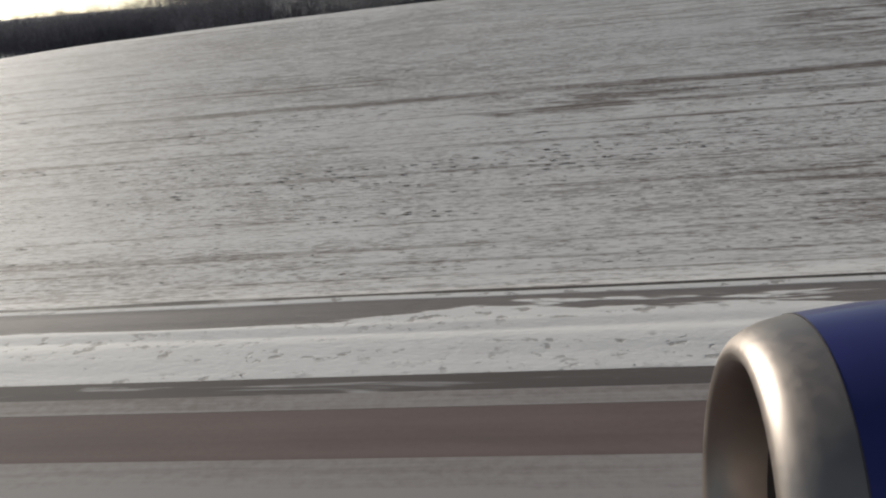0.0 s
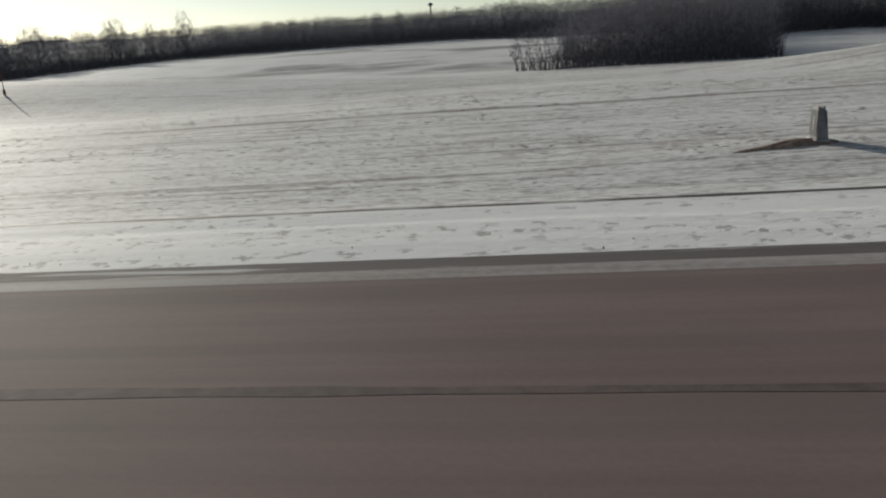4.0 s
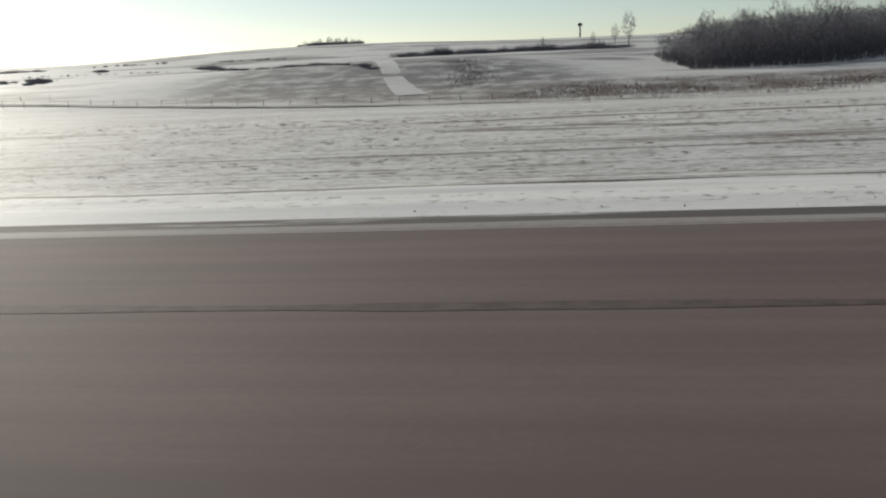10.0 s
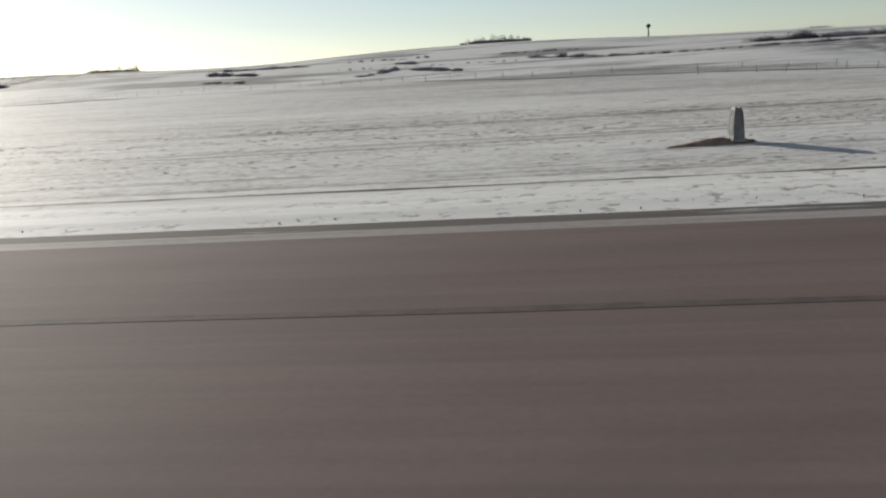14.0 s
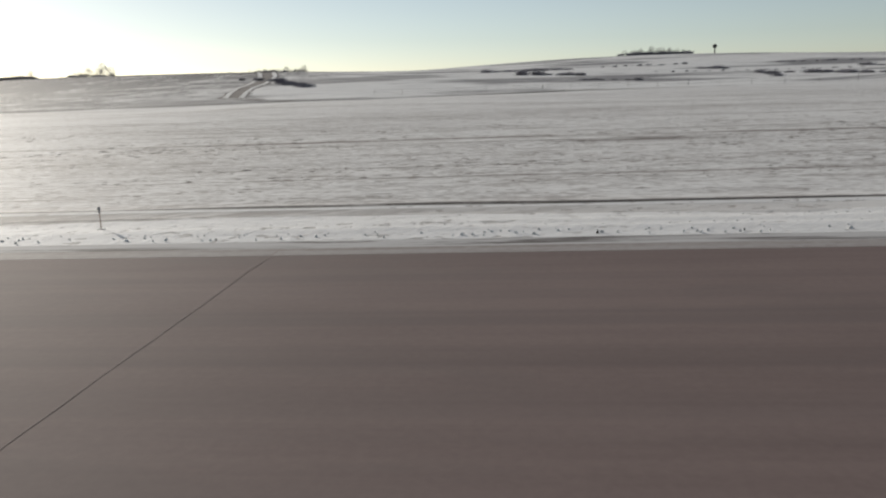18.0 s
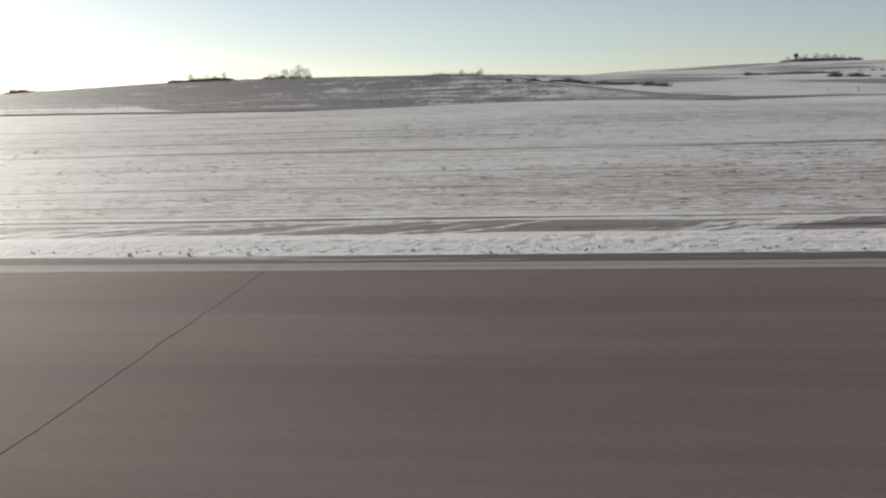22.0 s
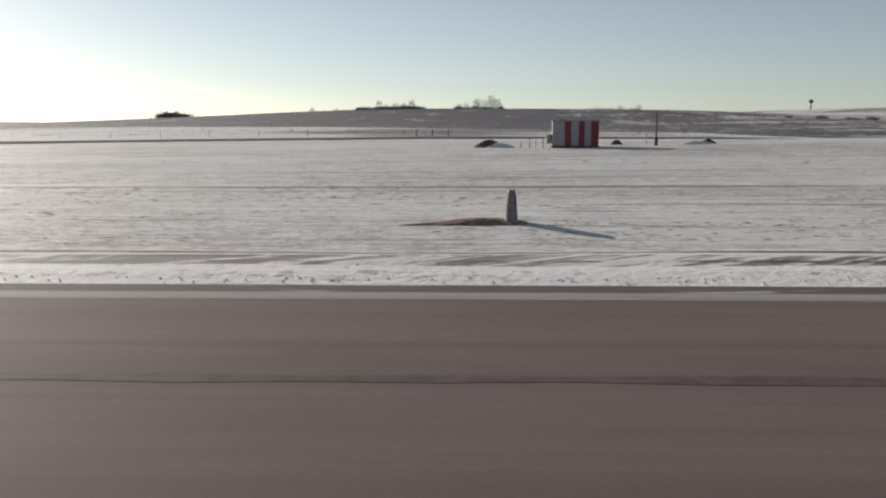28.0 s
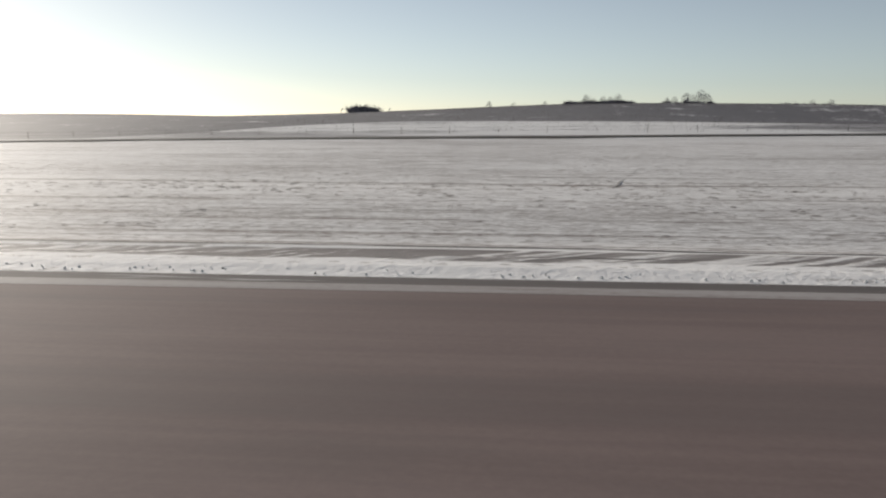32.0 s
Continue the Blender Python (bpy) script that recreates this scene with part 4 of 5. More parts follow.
def bare_tree_meshes(seed, tall, wide, nodes, low=0.62, twig=0.020):
    """A trunk that forks into limbs and fills a rounded crown, and fine twigs on the outer limbs."""
    r = random.Random(seed)
    fork = tall * r.uniform(0.22, 0.32) * (low - 0.3) / 0.32
    middle = Vector((0, 0, tall * low))
    points = [Vector((0, 0, -0.4)), Vector((r.uniform(-0.2, 0.2), r.uniform(-0.2, 0.2), fork * 0.55)), Vector((r.uniform(-0.4, 0.4), r.uniform(-0.4, 0.4), fork))]
    parent = [-1, 0, 1]
    wanted = []
    while len(wanted) < nodes:
        q = Vector((r.uniform(-1, 1), r.uniform(-1, 1), r.uniform(-1, 1)))
        if q.length > 1 or q.length < 0.25 * r.random():
            continue
        lump = 0.84 + 0.30 * noise.noise(q * 1.7 + Vector((seed, 0, 0)))
        wanted.append(middle + Vector((q.x * wide * lump, q.y * wide * lump, q.z * tall * (1.02 - low) * lump)))
    wanted.sort(key=lambda p: (p - points[2]).length)
    for p in wanted:
        best = min(range(2, len(points)), key=lambda k: (points[k] - p).length + 0.9 * max(0.0, points[k].z - p.z + 0.4) + 0.22 * (points[k] - points[2]).length)
        points.append(p)
        parent.append(best)
    load = [0.0] * len(points)
    children = [0] * len(points)
    for k in range(len(points) - 1, 0, -1):
        load[k] += 1.0 if not children[k] else 0.0
        load[parent[k]] += load[k]
        children[parent[k]] += 1
    tv, tf, cv, cf = [], [], [], []
    for k in range(1, len(points)):
        ra = 0.028 * max(load[k], 1) ** 0.52 * tall / 15 + 0.012
        rb = 0.8 * ra
        bend = points[parent[k]].lerp(points[k], 0.5) + Vector((r.uniform(-0.12, 0.12), r.uniform(-0.12, 0.12), -0.06 * (points[k] - points[parent[k]]).length))
        to, fo = (tv, tf) if load[k] > 2.5 else (cv, cf)
        sides = 6 if load[k] > 12 else 4 if load[k] > 2.5 else 3
        if sides > 3:
            stick(to, fo, points[parent[k]], bend, ra, (ra + rb) / 2, sides)
            stick(to, fo, bend, points[k], (ra + rb) / 2, rb, sides)
        else:
            stick(to, fo, points[parent[k]], points[k], ra, rb, 3)
        if load[k] <= 3:
            way = (points[k] - points[parent[k]]).normalized()
            for _ in range(4):
                p = points[parent[k]].lerp(points[k], r.uniform(0.3, 1.0))
                w = (way + Vector((r.uniform(-0.9, 0.9), r.uniform(-0.9, 0.9), r.uniform(-0.3, 0.9)))).normalized()
                stick(cv, cf, p, p + w * r.uniform(0.6, 1.6) * tall / 15, twig, twig * 0.4, 3)
    return shape("trunk", tv, tf, BARK, True), shape("crown", cv, cf, TWIG)


KINDS = [bare_tree_meshes(11, 17, 4.2, 190), bare_tree_meshes(12, 15, 4.8, 190), bare_tree_meshes(13, 19, 4.4, 200),
         bare_tree_meshes(14, 13, 4.6, 170), bare_tree_meshes(15, 20, 5.4, 220), bare_tree_meshes(16, 16, 3.4, 160),
         bare_tree_meshes(17, 10, 5.4, 250, 0.42, 0.050), bare_tree_meshes(18, 11, 5.2, 260, 0.45, 0.050)]
PROTOTYPES = {}


def tree(x, y, kind, size, turn, label, group, sink=0.0):
    z = land(x, y) - sink
    m = Matrix.LocRotScale((x * U, y * U, z * U), Euler((0, 0, turn)), (size, size, size))
    key = (kind, group)
    if key in PROTOTYPES:
        ob = copy_thing(PROTOTYPES[key], m)
        ob["label"] = label
        return ob
    t = thing("bare_tree", 0, 0, 0, 0, label, "tree", group)
    part("trunk", KINDS[kind][0], None, t)
    part("crown", KINDS[kind][1], None, t)
    PROTOTYPES[key] = t
    first = copy_thing(t, m)
    for o in (*t.children, t):
        bpy.data.objects.remove(o)
    PROTOTYPES[key] = first
    first.matrix_world = m
    return first


wood_rng = random.Random(21)


def spread_points(count, gap, inside, x0, x1, y0, y1):
    spots = []
    for _ in range(count * 60):
        if len(spots) >= count:
            break
        x, y = wood_rng.uniform(x0, x1), wood_rng.uniform(y0, y1)
        if inside(x, y) and all((x - a) ** 2 + (y - b) ** 2 > gap * gap for a, b in spots):
            spots.append((x, y))
    return spots


def front_b(x):
    """Near edge of the wood on the slope."""
    return float(np.interp(x, [-345, -300, -240, -200, -60, -30, 60], [284, 305, 350, 405, 420, 400, 390]))


def front_a(x):
    """Near edge of the creek wood: it falls back behind the hollow east of its tip."""
    return float(np.interp(x, [40, 47, 70, 95, 130, 170, 300], [209, 282, 325, 335, 290, 222, 238])) + 8 * math.sin(x / 37.0)


def in_creek_wood(x, y):
    return front_a(x) < y < front_a(x) + 78 and x > -19 + 6 * math.sin(y / 9.0) + (y - 209) * 0.15


def in_slope_wood(x, y):
    return front_b(x) < y < front_b(x) + 120


def slope_size(x):
    """The hillside wood thins to low shrubs at its western end."""
    return np.interp(x, [-347, -338, -320, -292, -250, -190, 60], [0.55, 0.84, 0.96, 1.04, 1.02, 0.88, 0.84])


def creek_size(x):
    return np.interp(x, [-32, -12, 14, 60, 95, 300], [0.35, 0.6, 1.0, 1.05, 1.28, 1.22])


def wood_size(x, y):
    return np.where(x < -50, slope_size(x), np.maximum(creek_size(x), np.where(y > 330, 1.0, 0.0)))


CREEK_TREES = spread_points(118, 6.5, in_creek_wood, -40, 300, 200, 415)
SLOPE_TREES = spread_points(126, 7.0, in_slope_wood, -345, 60, 284, 520)
for x, y in CREEK_TREES:
    tree(x, y, wood_rng.randrange(6), wood_rng.uniform(0.72, 1.05) * min(1.08, creek_size(x)), wood_rng.uniform(0, 6.28), "leafless dark tree in the creek wood", "creek wood trees")
for x, y in SLOPE_TREES:
    tree(x, y, wood_rng.choice((0, 1, 1, 3, 3, 4)), wood_rng.uniform(0.84, 1.26) * slope_size(x), wood_rng.uniform(0, 6.28), "leafless dark tree in the hillside wood", "hillside wood trees")


for k in range(16):   # a few crowns stand over the rest of the hillside wood
    x = -341 + 9.5 * k + wood_rng.uniform(-3, 3)
    tree(x, front_b(x) + wood_rng.uniform(5, 30), (2, 4, 0)[k % 3], min(1.0, 0.8 + 0.07 * k) * wood_rng.uniform(1.12, 1.32), x, "tall leafless tree standing over the hillside wood", "hillside wood trees")


def land_at(x, y):
    """Heights of the land at many single spots."""
    return np.einsum("ij,jk,ik->i", spline(KNOT_Y, np.log(np.maximum(y, 32) + 30)), TABLE, spline(KNOT_X, x)) + swell(x, y)


def sticks(name, a, b, r0, r1, material):
    """Many thin three-sided stems from a to b in one mesh."""
    n = len(a)
    d = b - a
    d /= np.linalg.norm(d, axis=1)[:, None]
    u = np.cross(d, np.where(np.abs(d[:, 2:]) > 0.9, (1.0, 0, 0), (0, 0, 1.0)))
    u /= np.linalg.norm(u, axis=1)[:, None]
    v = np.cross(d, u)
    turn = np.arange(3) * math.tau / 3
    ring = np.cos(turn)[None, :, None] * u[:, None, :] + np.sin(turn)[None, :, None] * v[:, None, :]
    verts = np.concatenate([a[:, None, :] + ring * np.reshape(r0, (-1, 1, 1)), b[:, None, :] + ring * np.reshape(r1, (-1, 1, 1))], 1).reshape(-1, 3) * U
    quad = np.array([[k, (k + 1) % 3, 3 + (k + 1) % 3, 3 + k] for k in range(3)])
    loops = (np.arange(n)[:, None, None] * 6 + quad[None]).reshape(-1)
    me = bpy.data.meshes.new(name)
    me.vertices.add(len(verts))
    me.vertices.foreach_set("co", verts.ravel())
    me.loops.add(len(loops))
    me.loops.foreach_set("vertex_index", loops)
    me.polygons.add(n * 3)
    me.polygons.foreach_set("loop_start", np.arange(n * 3) * 4)
    me.update(calc_edges=True)
    me.materials.append(material)
    return me


stem_rng = np.random.default_rng(77)


def undergrowth(name, count, spot, low, high, label, thick=0.07, material=BARK):
    """A tangle of thin stems, too many to count."""
    xy = np.array([spot() for _ in range(count)])
    a = np.column_stack([xy, land_at(xy[:, 0], xy[:, 1]) - 0.3])
    tall = stem_rng.uniform(low, high, count) * stem_rng.choice([0.45, 0.7, 1.0], count)
    if low > 2:
        tall *= wood_size(xy[:, 0], xy[:, 1])
    b = a + np.column_stack([stem_rng.uniform(-0.35, 0.35, (count, 2)) * tall[:, None], tall])
    me = sticks(name, a, b, thick * stem_rng.uniform(0.6, 1.3, count), np.full(count, thick * 0.3), material)
    return tagged(new(name, me), label, "undergrowth", kind="stuff")


def creek_spot():
    while True:
        x, y = wood_rng.uniform(-44, 300), wood_rng.uniform(200, 420)
        if x < 8 and wood_rng.random() < 0.35:
            continue
        if in_creek_wood(x - 2, y - 3 + wood_rng.uniform(0, 6)):
            return x, y


def slope_spot():
    x = wood_rng.uniform(-350, 60)
    return x, front_b(x) + wood_rng.uniform(-3, 110)


def canopy(name, count, spot, low, high, label):
    """Fine branchwork of the crowns, in rounded humps over the wood."""
    xy = np.array([spot() for _ in range(count)])
    hump = np.array([0.86 + 0.22 * noise.noise(Vector((x / 11.0, y / 11.0, 3.1))) + 0.16 * noise.noise(Vector((x / 4.5, y / 4.5, 9.0))) for x, y in xy])
    hump = hump * wood_size(xy[:, 0], xy[:, 1])
    z = land_at(xy[:, 0], xy[:, 1]) + low + (high * hump - low) * stem_rng.random(count) ** 0.7
    a = np.column_stack([xy, z])
    way = np.column_stack([stem_rng.uniform(-1, 1, (count, 2)), stem_rng.uniform(-0.2, 1.1, count)])
    b = a + way / np.linalg.norm(way, axis=1)[:, None] * stem_rng.uniform(0.9, 2.4, count)[:, None]
    me = sticks(name, a, b, np.full(count, 0.05), np.full(count, 0.02), TWIG)
    return tagged(new(name, me), label, "branches", kind="stuff")


canopy("creek_canopy", 90000, creek_spot, 2, 20.5, "grey fine branchwork of the creek wood crowns")
canopy("slope_canopy", 105000, slope_spot, 2, 17, "grey fine branchwork of the hillside wood crowns")
undergrowth("creek_undergrowth", 30000, creek_spot, 4, 15, "dense leafless undergrowth of the creek wood", 0.09)
undergrowth("slope_undergrowth", 36000, slope_spot, 3.0, 12, "dense leafless undergrowth of the hillside wood", 0.09)


def band_spot(points, width):
    total = len(points) - 1

    def pick():
        k = wood_rng.randrange(total)
        f = wood_rng.random()
        (ax, ay), (bx, by) = points[k], points[k + 1]
        g = wood_rng.gauss(0, width / 2.5)
        return ax + (bx - ax) * f + g * 0.5, ay + (by - ay) * f + g
    return pick


undergrowth("creek_scrub", 16000, band_spot([(-400, 222), (-370, 214), (-330, 207), (-290, 228)], 30), 0.3, 1.0, "reddish dead scrub along the creek", 0.065, RED_SCRUB)
undergrowth("slope_scrub", 2500, band_spot([(-418, 240), (-424, 300), (-440, 360)], 18), 0.3, 1.0, "dark dead scrub beside the farm track", 0.11, SCRUB)
undergrowth("ridge_weeds", 14000, lambda: (wood_rng.uniform(-1480, -960), 265 + 440 * wood_rng.random()), 0.3, 1.0, "dead weeds scattered over the snowy ridge", 0.12, SCRUB)
undergrowth("ridge_scrub", 9000, band_spot([(-1420, 660), (-1300, 690), (-1200, 690), (-1080, 700), (-1040, 640)], 90), 0.3, 1.1, "dark dead weeds covering the ridge", 0.16, SCRUB)


def clods(name, count, y0, y1, low, high, material, label, x0=-1500, x1=320):
    """Lumps thrown up by the plough, too many to count."""
    r = np.random.default_rng(count)
    xs = r.uniform(x0, x1, count)
    ys = y0 + (y1 - y0) * r.beta(1.3, 1.6, count)
    verts, faces = [], []
    for x, y in zip(xs, ys):
        s = r.uniform(low, high)
        z = land(x, y) + 0.08
        a = r.uniform(0, 6.28)
        base = len(verts)
        for k in range(5):
            t = a + k * 1.2566
            verts.append((x + math.cos(t) * s * r.uniform(1.0, 2.0), y + math.sin(t) * s * r.uniform(0.7, 1.2), z - 0.06))
        for k in range(5):
            t = a + 0.5 + k * 1.2566
            verts.append((x + math.cos(t) * s * 0.7, y + math.sin(t) * s * 0.6, z + s * r.uniform(0.0, 0.32)))
        for k in range(5):
            m = (k + 1) % 5
            faces.append((base + k, base + m, base + 5 + m, base + 5 + k))
        faces.append(tuple(base + 5 + k for k in range(5)))
    return tagged(new(name, shape(name, verts, faces, material)), label, "snow clods", kind="stuff")


clods("snow_clods", 8000, 24.0, 28.6, 0.014, 0.046, TRACK, "lumps of ploughed snow along the pavement", -1500, -780)
clods("scattered_snow_clods", 900, 24.0, 28.0, 0.012, 0.036, TRACK, "scattered small lumps of ploughed snow", -780)
clods("earth_clods", 700, 24.1, 27.2, 0.010, 0.026, GRAVEL, "dark lumps of earth in the ploughed snow")


def stubble(name, count, y0, y1, x0, x1, label):
    """Short humps of dead grass that stand out of the thin snow in mown rows."""
    r = np.random.default_rng(12)
    x = r.uniform(x0, x1, count)
    y = y0 + (y1 - y0) * r.beta(0.95, 2.3, count)
    y = np.round(y / 0.85) * 0.85 + r.normal(0, 0.09, count)
    patch = np.sin(x * 0.11 + y * 0.7) + np.sin(x * 0.037 - y * 0.31 + 2) + 0.7 * np.sin(x * 0.9 + y * 1.9)
    keep = 0.7 * patch + r.normal(0, 1.5, count) > 0.0
    keep &= ~((np.abs(x - 20.3) < 6) & (y > 42) & (y < 76)) & ~((np.abs(x + 155.5) < 6) & (y < 57))
    x, y = x[keep], y[keep]
    m = len(x)
    z = land_at(x, y)
    half = r.uniform(0.05, 0.30, m) * (0.5 + y / 60)
    wide = r.uniform(0.03, 0.08, m)
    tall = r.uniform(0.004, 0.021, m) * (0.6 + np.minimum(y, 60) / 60)
    lean = r.uniform(-0.3, 0.3, m) * half
    spots = np.stack([np.column_stack([x - half, y + r.normal(0, 0.02, m), z - 0.008]), np.column_stack([x + half, y + r.normal(0, 0.02, m), z - 0.008]),
                      np.column_stack([x + lean, y - wide, z - 0.008]), np.column_stack([x - lean, y + wide, z - 0.008]),
                      np.column_stack([x - half * 0.4, y, z + tall]), np.column_stack([x + half * 0.35, y, z + tall * r.uniform(0.5, 1.1, m)])], 1)
    sides = np.array([(0, 2, 4), (2, 5, 4), (2, 1, 5), (0, 4, 3), (3, 4, 5), (3, 5, 1)])
    loops = (np.arange(m)[:, None, None] * 6 + sides[None]).reshape(-1)
    me = bpy.data.meshes.new(name)
    me.vertices.add(m * 6)
    me.vertices.foreach_set("co", (spots.reshape(-1, 3) * U).ravel())
    me.loops.add(len(loops))
    me.loops.foreach_set("vertex_index", loops)
    me.polygons.add(m * 6)
    me.polygons.foreach_set("loop_start", np.arange(m * 6) * 3)
    me.update(calc_edges=True)
    me.materials.append(STUBBLE)
    return tagged(new(name, me), label, "stubble", kind="stuff")


stubble("grass_stubble", 120000, 31.4, 105.0, -1500, 330, "rows of dead grass stubble poking through thin snow")


# ---- hedgerow bushes ----
def bush_mesh(seed, wide, tall, thick=1.0):
    r = random.Random(seed)
    verts, faces = [], []
    for _ in range(220):
        a = Vector((r.gauss(0, wide * 0.36), r.gauss(0, wide * 0.36), -0.1))
        w = Vector((r.uniform(-1, 1), r.uniform(-1, 1), r.uniform(0.5, 1.6))).normalized()
        b = a + w * tall * r.uniform(0.35, 1.0) * (0.7 + 0.5 * noise.noise(a * 0.6 + Vector((seed, 0, 0))))
        stick(verts, faces, a, b, 0.06 * thick, 0.03 * thick, 3)
        for _ in range(3):
            p = a.lerp(b, r.uniform(0.4, 1))
            v = (w + Vector((r.uniform(-1, 1), r.uniform(-1, 1), r.uniform(-0.3, 0.8)))).normalized()
            stick(verts, faces, p, p + v * tall * r.uniform(0.15, 0.32), 0.04 * thick, 0.015 * thick, 3)
    return shape("stem_tangle", verts, faces, TWIG)


BUSHES = [bush_mesh(31, 5.0, 3.6), bush_mesh(32, 6.5, 3.0), bush_mesh(33, 4.0, 4.4), bush_mesh(34, 5.0, 3.8, 1.8), bush_mesh(35, 5.5, 3.4, 1.8)]
bush_first = {}


def bush(x, y, size, label="leafless hedgerow bush on the snowy farmland", group="hedgerow bushes", dense=False):
    k = 3 + wood_rng.randrange(2) if dense else wood_rng.randrange(3)
    m = Matrix.LocRotScale((x * U, y * U, land(x, y) * U), Euler((0, 0, wood_rng.uniform(0, 6.28))), (size * 1.5, size * 1.2, size))
    if (k, group) in bush_first:
        ob = copy_thing(bush_first[k, group], m)
        ob["label"] = label
        ob.scale = (size * 1.5, size * 1.2, size)
        return ob
    t = thing("hedge_bush", x, y, land(x, y), 0, label, "bush", group)
    part("stem_tangle", BUSHES[k], None, t)
    bush_first[k, group] = t
    return t


def row(points, gap, size, jitter=2.0, **k):
    for (ax, ay), (bx, by) in zip(points, points[1:]):
        n = max(1, int(math.hypot(bx - ax, by - ay) / gap))
        for i in range(n + 1):
            f = i / n
            bush(ax + (bx - ax) * f + wood_rng.uniform(-jitter, jitter), ay + (by - ay) * f + wood_rng.uniform(-jitter, jitter) * 2, size * wood_rng.uniform(0.55, 1.45), **k)


row([(-618, 520), (-560, 440), (-500, 370), (-460, 308)], 8, 0.4)
row([(-740, 514), (-631, 499)], 7, 0.2)
row([(-818, 516), (-786, 494)], 7, 0.6, dense=True)
row([(-790, 430), (-766, 413)], 5, 0.45)
row([(-707, 551), (-696, 535)], 5, 0.55)
row([(-682, 448), (-668, 424), (-654, 395)], 7, 0.55, dense=True)
row([(-701, 405), (-694, 466)], 9, 0.5)
row([(-486, 522), (-440, 518), (-400, 524), (-352, 520)], 6, 1.15)
row([(-845, 610), (-789, 610)], 7, 0.8)
row([(-760, 640), (-700, 640)], 8, 0.35)
row([(-642, 612), (-590, 606)], 7, 0.35)
row([(-1010, 560), (-980, 540), (-930, 430)], 14, 0.7)
# farm among trees on the far rise, and lone groups on the ridge
FARM = dict(label="dark leafless bush round the far farm", group="farm bushes", dense=True)
row([(-704, 1012), (-680, 1016), (-650, 1012), (-630, 1012)], 7, 1.25, **FARM)
for x, k, s in ((-702, 3, 0.5), (-690, 3, 0.72), (-682, 1, 0.55), (-668, 1, 0.85), (-660, 3, 0.8), (-655, 3, 0.95), (-645, 1, 0.7), (-636, 3, 0.75), (-628, 3, 0.6)):
    tree(x * 0.9 - 68, 1018, {1: 7, 3: 6}[k], s * 1.45, x * 0.7, "leafless tree round the far farm", "farm trees")
row([(-1092, 868), (-1072, 868), (-1046, 870)], 6, 1.9, dense=True, label="dark leafless bush on the hilltop", group="hilltop bushes")
for x, k, s in ((-1079, 3, 0.7), (-1064, 1, 0.85), (-1053, 3, 1.0), (-1046, 1, 1.0)):
    tree(x, 872, {1: 7, 3: 6}[k], s * 1.1, x * 0.9, "leafless tree on the hilltop", "ridge trees")
for x, y, k, s in ((-1200, 746, 1, 1.05), (-1194, 748, 3, 1.1), (-1207, 750, 3, 1.0), (-1213, 744, 1, 0.8), (-1222, 745, 3, 0.7), (-1228, 748, 3, 0.6), (-1270, 746, 1, 0.75), (-1277, 744, 3, 0.7),
                   (-1284, 740, 3, 0.75), (-1298, 738, 1, 0.7), (-1292, 741, 3, 0.6), (-1387, 900, 1, 0.7), (-1361, 900, 3, 0.75), (-1328, 900, 1, 0.6),
                   (-1302, 900, 3, 0.9), (-1269, 905, 1, 0.55), (-351, 522, 2, 1.0), (-359, 524, 5, 0.8), (-372, 520, 5, 0.6), (-402, 522, 5, 0.5), (-425, 524, 3, 0.5), (-345, 300, 0, 0.8), (-352, 330, 3, 0.7)):
    tree(x, y, {1: 7, 3: 6}.get(k, k), s * 1.15, x * 1.3, "lone leafless tree against the pale sky", "ridge trees")
row([(-1314, 738), (-1290, 740), (-1262, 738)], 5, 1.0, label="round leafless bush on the ridge", group="ridge bushes", dense=True)
row([(-1230, 740), (-1192, 742)], 7, 0.6, label="round leafless bush on the ridge", group="ridge bushes")
row([(-1512, 808), (-1505, 810), (-1499, 808)], 3, 1.9, dense=True, label="dark bush clump on the far field", group="far bushes")
row([(-248, 1400), (-181, 1400)], 9, 2.2, label="dark bush clump on the far field", group="far bushes")
row([(-1400, 905), (-1220, 900)], 13, 0.7, label="dark bush clump on the far field", group="far bushes")
row([(-1150, 1100), (-1000, 1150)], 14, 1.3, label="dark bush clump on the far field", group="far bushes")


# ---- water tower on the horizon ----
def water_tower(x, y):
    t = thing("water_tower", x, y, land(x, y), 0, "grey bulb-topped water tower on the far horizon", "water tower")
    base = 37
    bm = bmesh.new()
    bmesh.ops.create_uvsphere(bm, u_segments=20, v_segments=12, radius=6.0)
    bmesh.ops.scale(bm, vec=(1, 1, 0.78), verts=bm.verts)
    bmesh.ops.translate(bm, vec=(0, 0, base), verts=bm.verts)
    part("tank", bm, DARK, t, "", True)
    part("stem", rod((0, 0, 0), (0, 0, base - 3), 2.2, 1.5, 12), DARK, t)
    part("skirt", rod((0, 0, -1), (0, 0, 4), 4.2, 2.0, 12), DARK, t)
    part("hatch", rod((0, 0, base + 4.3), (0, 0, base + 5.6), 0.8, 0.6, 8), DARK, t)
    return t


water_tower(-341, 2191)


# ---- the aircraft's engine ----
def brushed_lip():
    n = Nodes("brushed_aluminium", 0.30, 1.0)
    a = n.noise(n.own(), 6.0, 4)
    n.colour(n.mix(a, (0.37, 0.325, 0.295), (0.44, 0.39, 0.35)))
    n.link(n.step(n.noise(n.own(), 14, 3), 0.3, 0.7, 0.40, 0.47), n.bsdf.inputs["Roughness"])
    return n.mat


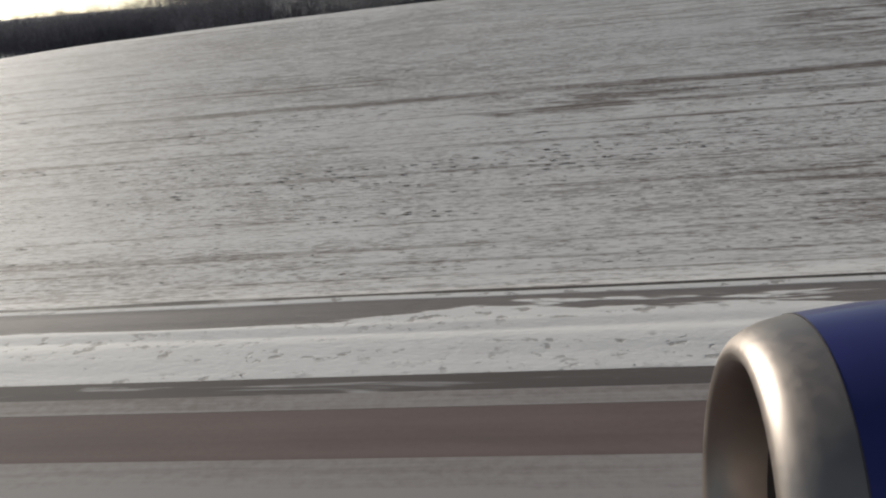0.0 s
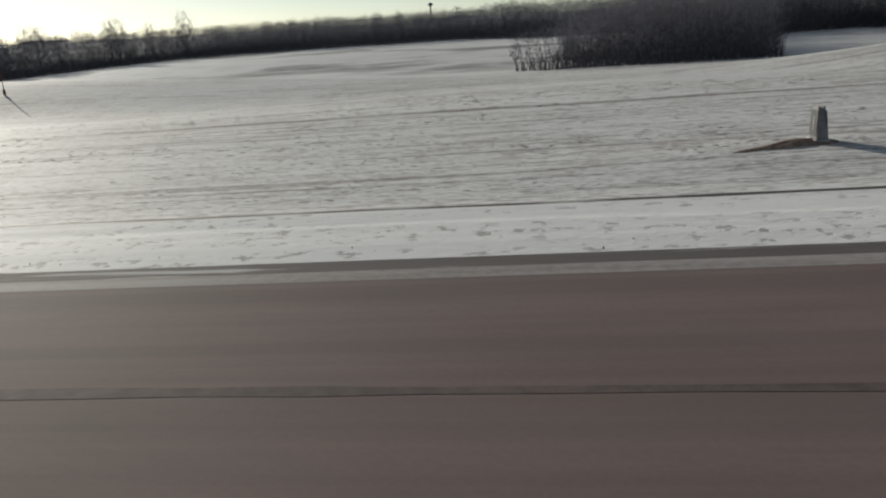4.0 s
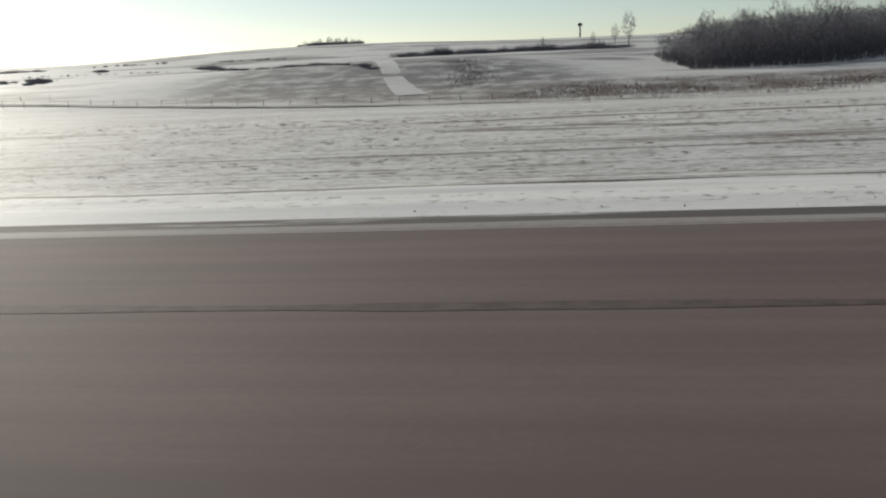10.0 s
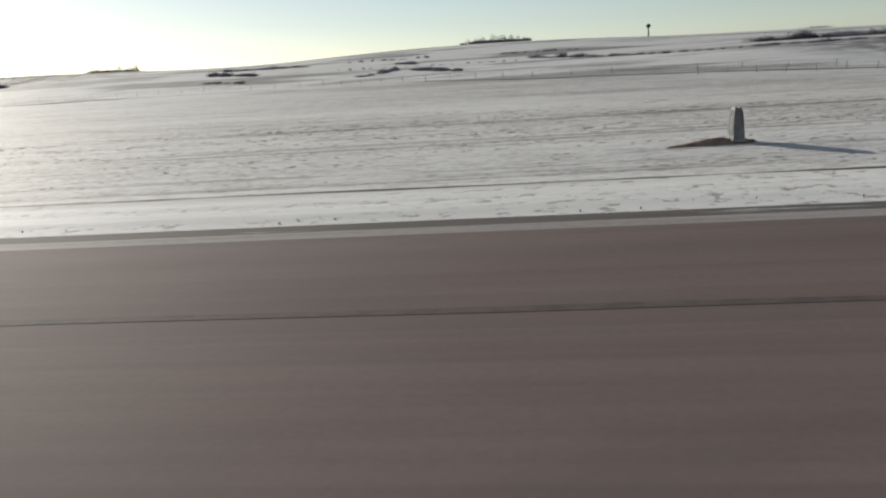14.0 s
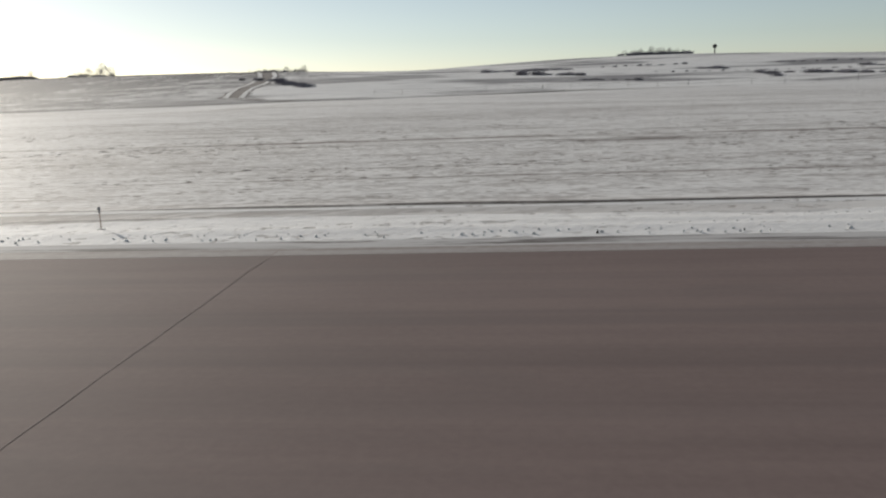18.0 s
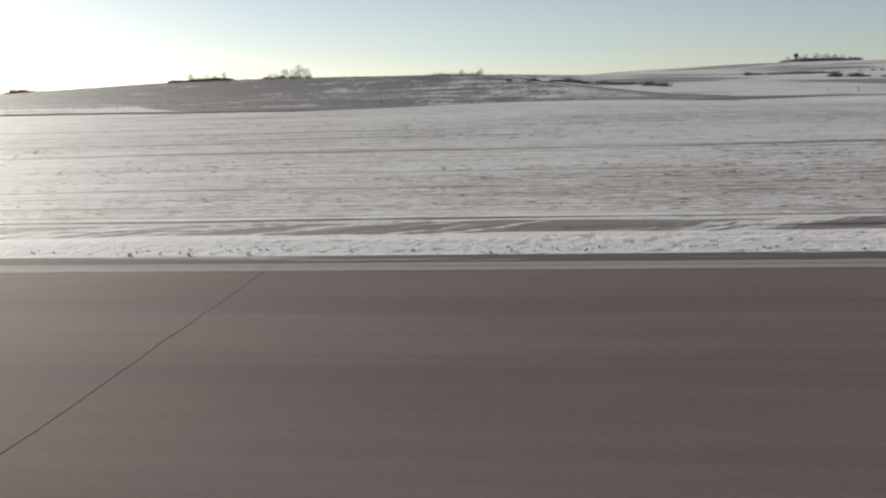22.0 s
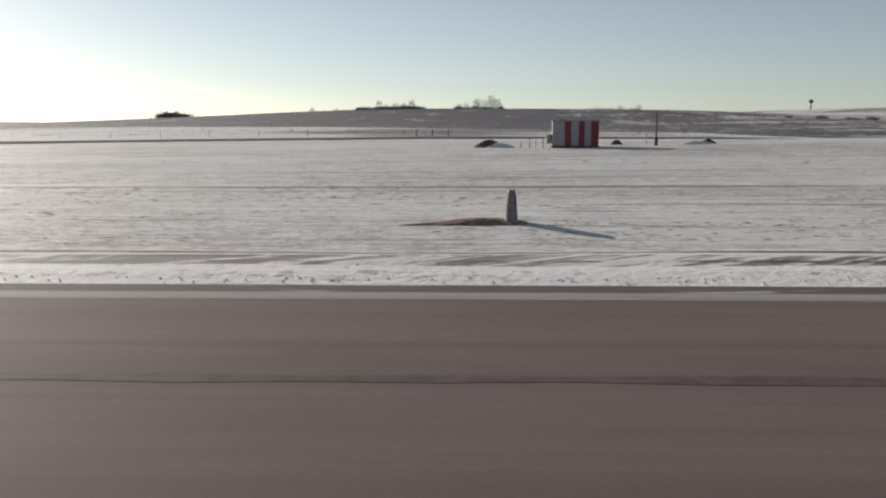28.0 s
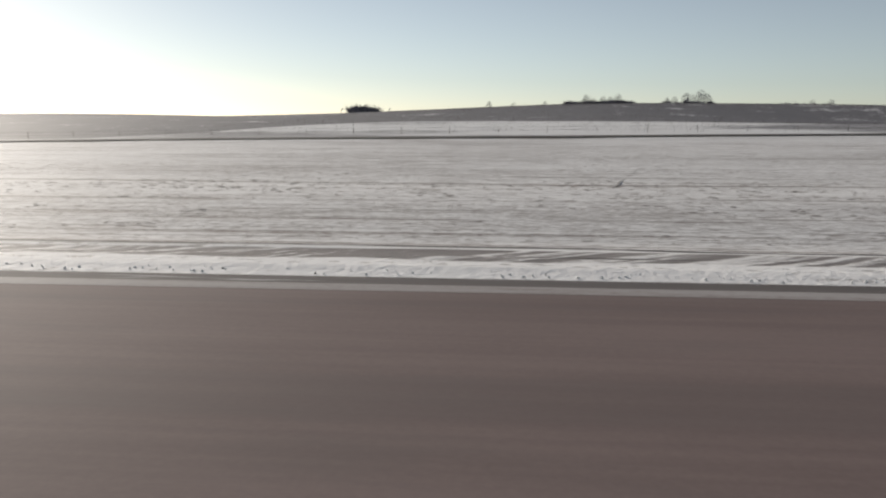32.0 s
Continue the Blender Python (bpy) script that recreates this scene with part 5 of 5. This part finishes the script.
def gloss_paint(name, colour, rough=0.25):
    n = Nodes(name, rough)
    a = n.noise(n.own(), 3.0, 5)
    n.colour(n.mix(n.step(a, 0.35, 0.7), tuple(c * 0.85 for c in colour), colour))
    n.bsdf.inputs["Coat Weight"].default_value = 0.4
    return n.mat


LIP = brushed_lip()
BLUE = gloss_paint("blue_cowl_paint", (0.030, 0.034, 0.18), 0.38)
LINER = plain("inlet_liner_grey", (0.10, 0.084, 0.084), 0.6)
BLADE = plain("fan_blade_metal", (0.12, 0.105, 0.105), 0.45, 0.4)


def turned(profile, sides=72):
    """A ring turned about the engine's axis; profile: (distance aft, radius)."""
    bm = bmesh.new()
    rings = []
    for a, r in profile:
        rings.append([bm.verts.new((a, r * math.sin(k * math.tau / sides), r * math.cos(k * math.tau / sides))) for k in range(sides)])
    for p, q in zip(rings, rings[1:]):
        for k in range(sides):
            m = (k + 1) % sides
            bm.faces.new((p[k], p[m], q[m], q[k]))
    return bm


def engine(x, y, z, pitch, roll):
    t = thing("jet_engine", x, y, z, 0, "blue jet engine nacelle with a bare metal inlet lip", "jet engine")
    t.matrix_world = pose(x * U, y * U, z * U, roll, pitch, 0)
    lip = [(0.34, 0.735), (0.16, 0.745), (0.07, 0.765), (0.02, 0.795), (0.0, 0.83), (0.015, 0.87), (0.04, 0.91), (0.09, 0.95), (0.16, 0.985), (0.28, 1.022)]
    part("inlet_lip", turned(lip), LIP, t, "polished bare aluminium inlet lip", True)
    cowl = [(0.283, 1.023), (0.6, 1.08), (1.1, 1.13), (1.7, 1.14), (2.3, 1.10), (2.9, 1.0), (3.4, 0.88), (3.42, 0.84)]
    part("cowl", turned(cowl), BLUE, t, "glossy dark blue cowl", True)
    seam = [(0.279, 1.024), (0.283, 1.0255), (0.287, 1.0255)]
    part("seam", turned(seam), LINER, t, "thin panel seam")
    liner = [(0.343, 0.734), (0.6, 0.745), (0.95, 0.775), (1.25, 0.775)]
    part("inlet_liner", turned(liner), LINER, t, "grey perforated inlet liner", True)
    spinner = part("spinner", turned([(0.62, 0.01), (0.70, 0.09), (0.82, 0.17), (0.98, 0.235)], 28), DARK, t, "", True)
    blade = bmesh.new()
    box(0, 0, 0.50, 0.02, 0.14, 0.54, bm=blade)
    for v in blade.verts:
        if v.co.z > 0.5:
            v.co.x += 0.06 * (1 if v.co.y > 0 else -1)
            v.co.y *= 1.35
    mesh = mesh_of("fan_blade", blade, BLADE)
    for k in range(24):
        b = part("fan_blade", mesh, None, t)
        b.matrix_local = pose(1.02 * U, 0, 0, 360 / 24 * k, 0, 0)
    part("exhaust", turned([(3.3, 0.55), (3.8, 0.48), (4.2, 0.40)]), DARK, t, "dark exhaust nozzle", True)
    return t


engine(260.202, 6.150, 7.905, 3.0, 0.0)
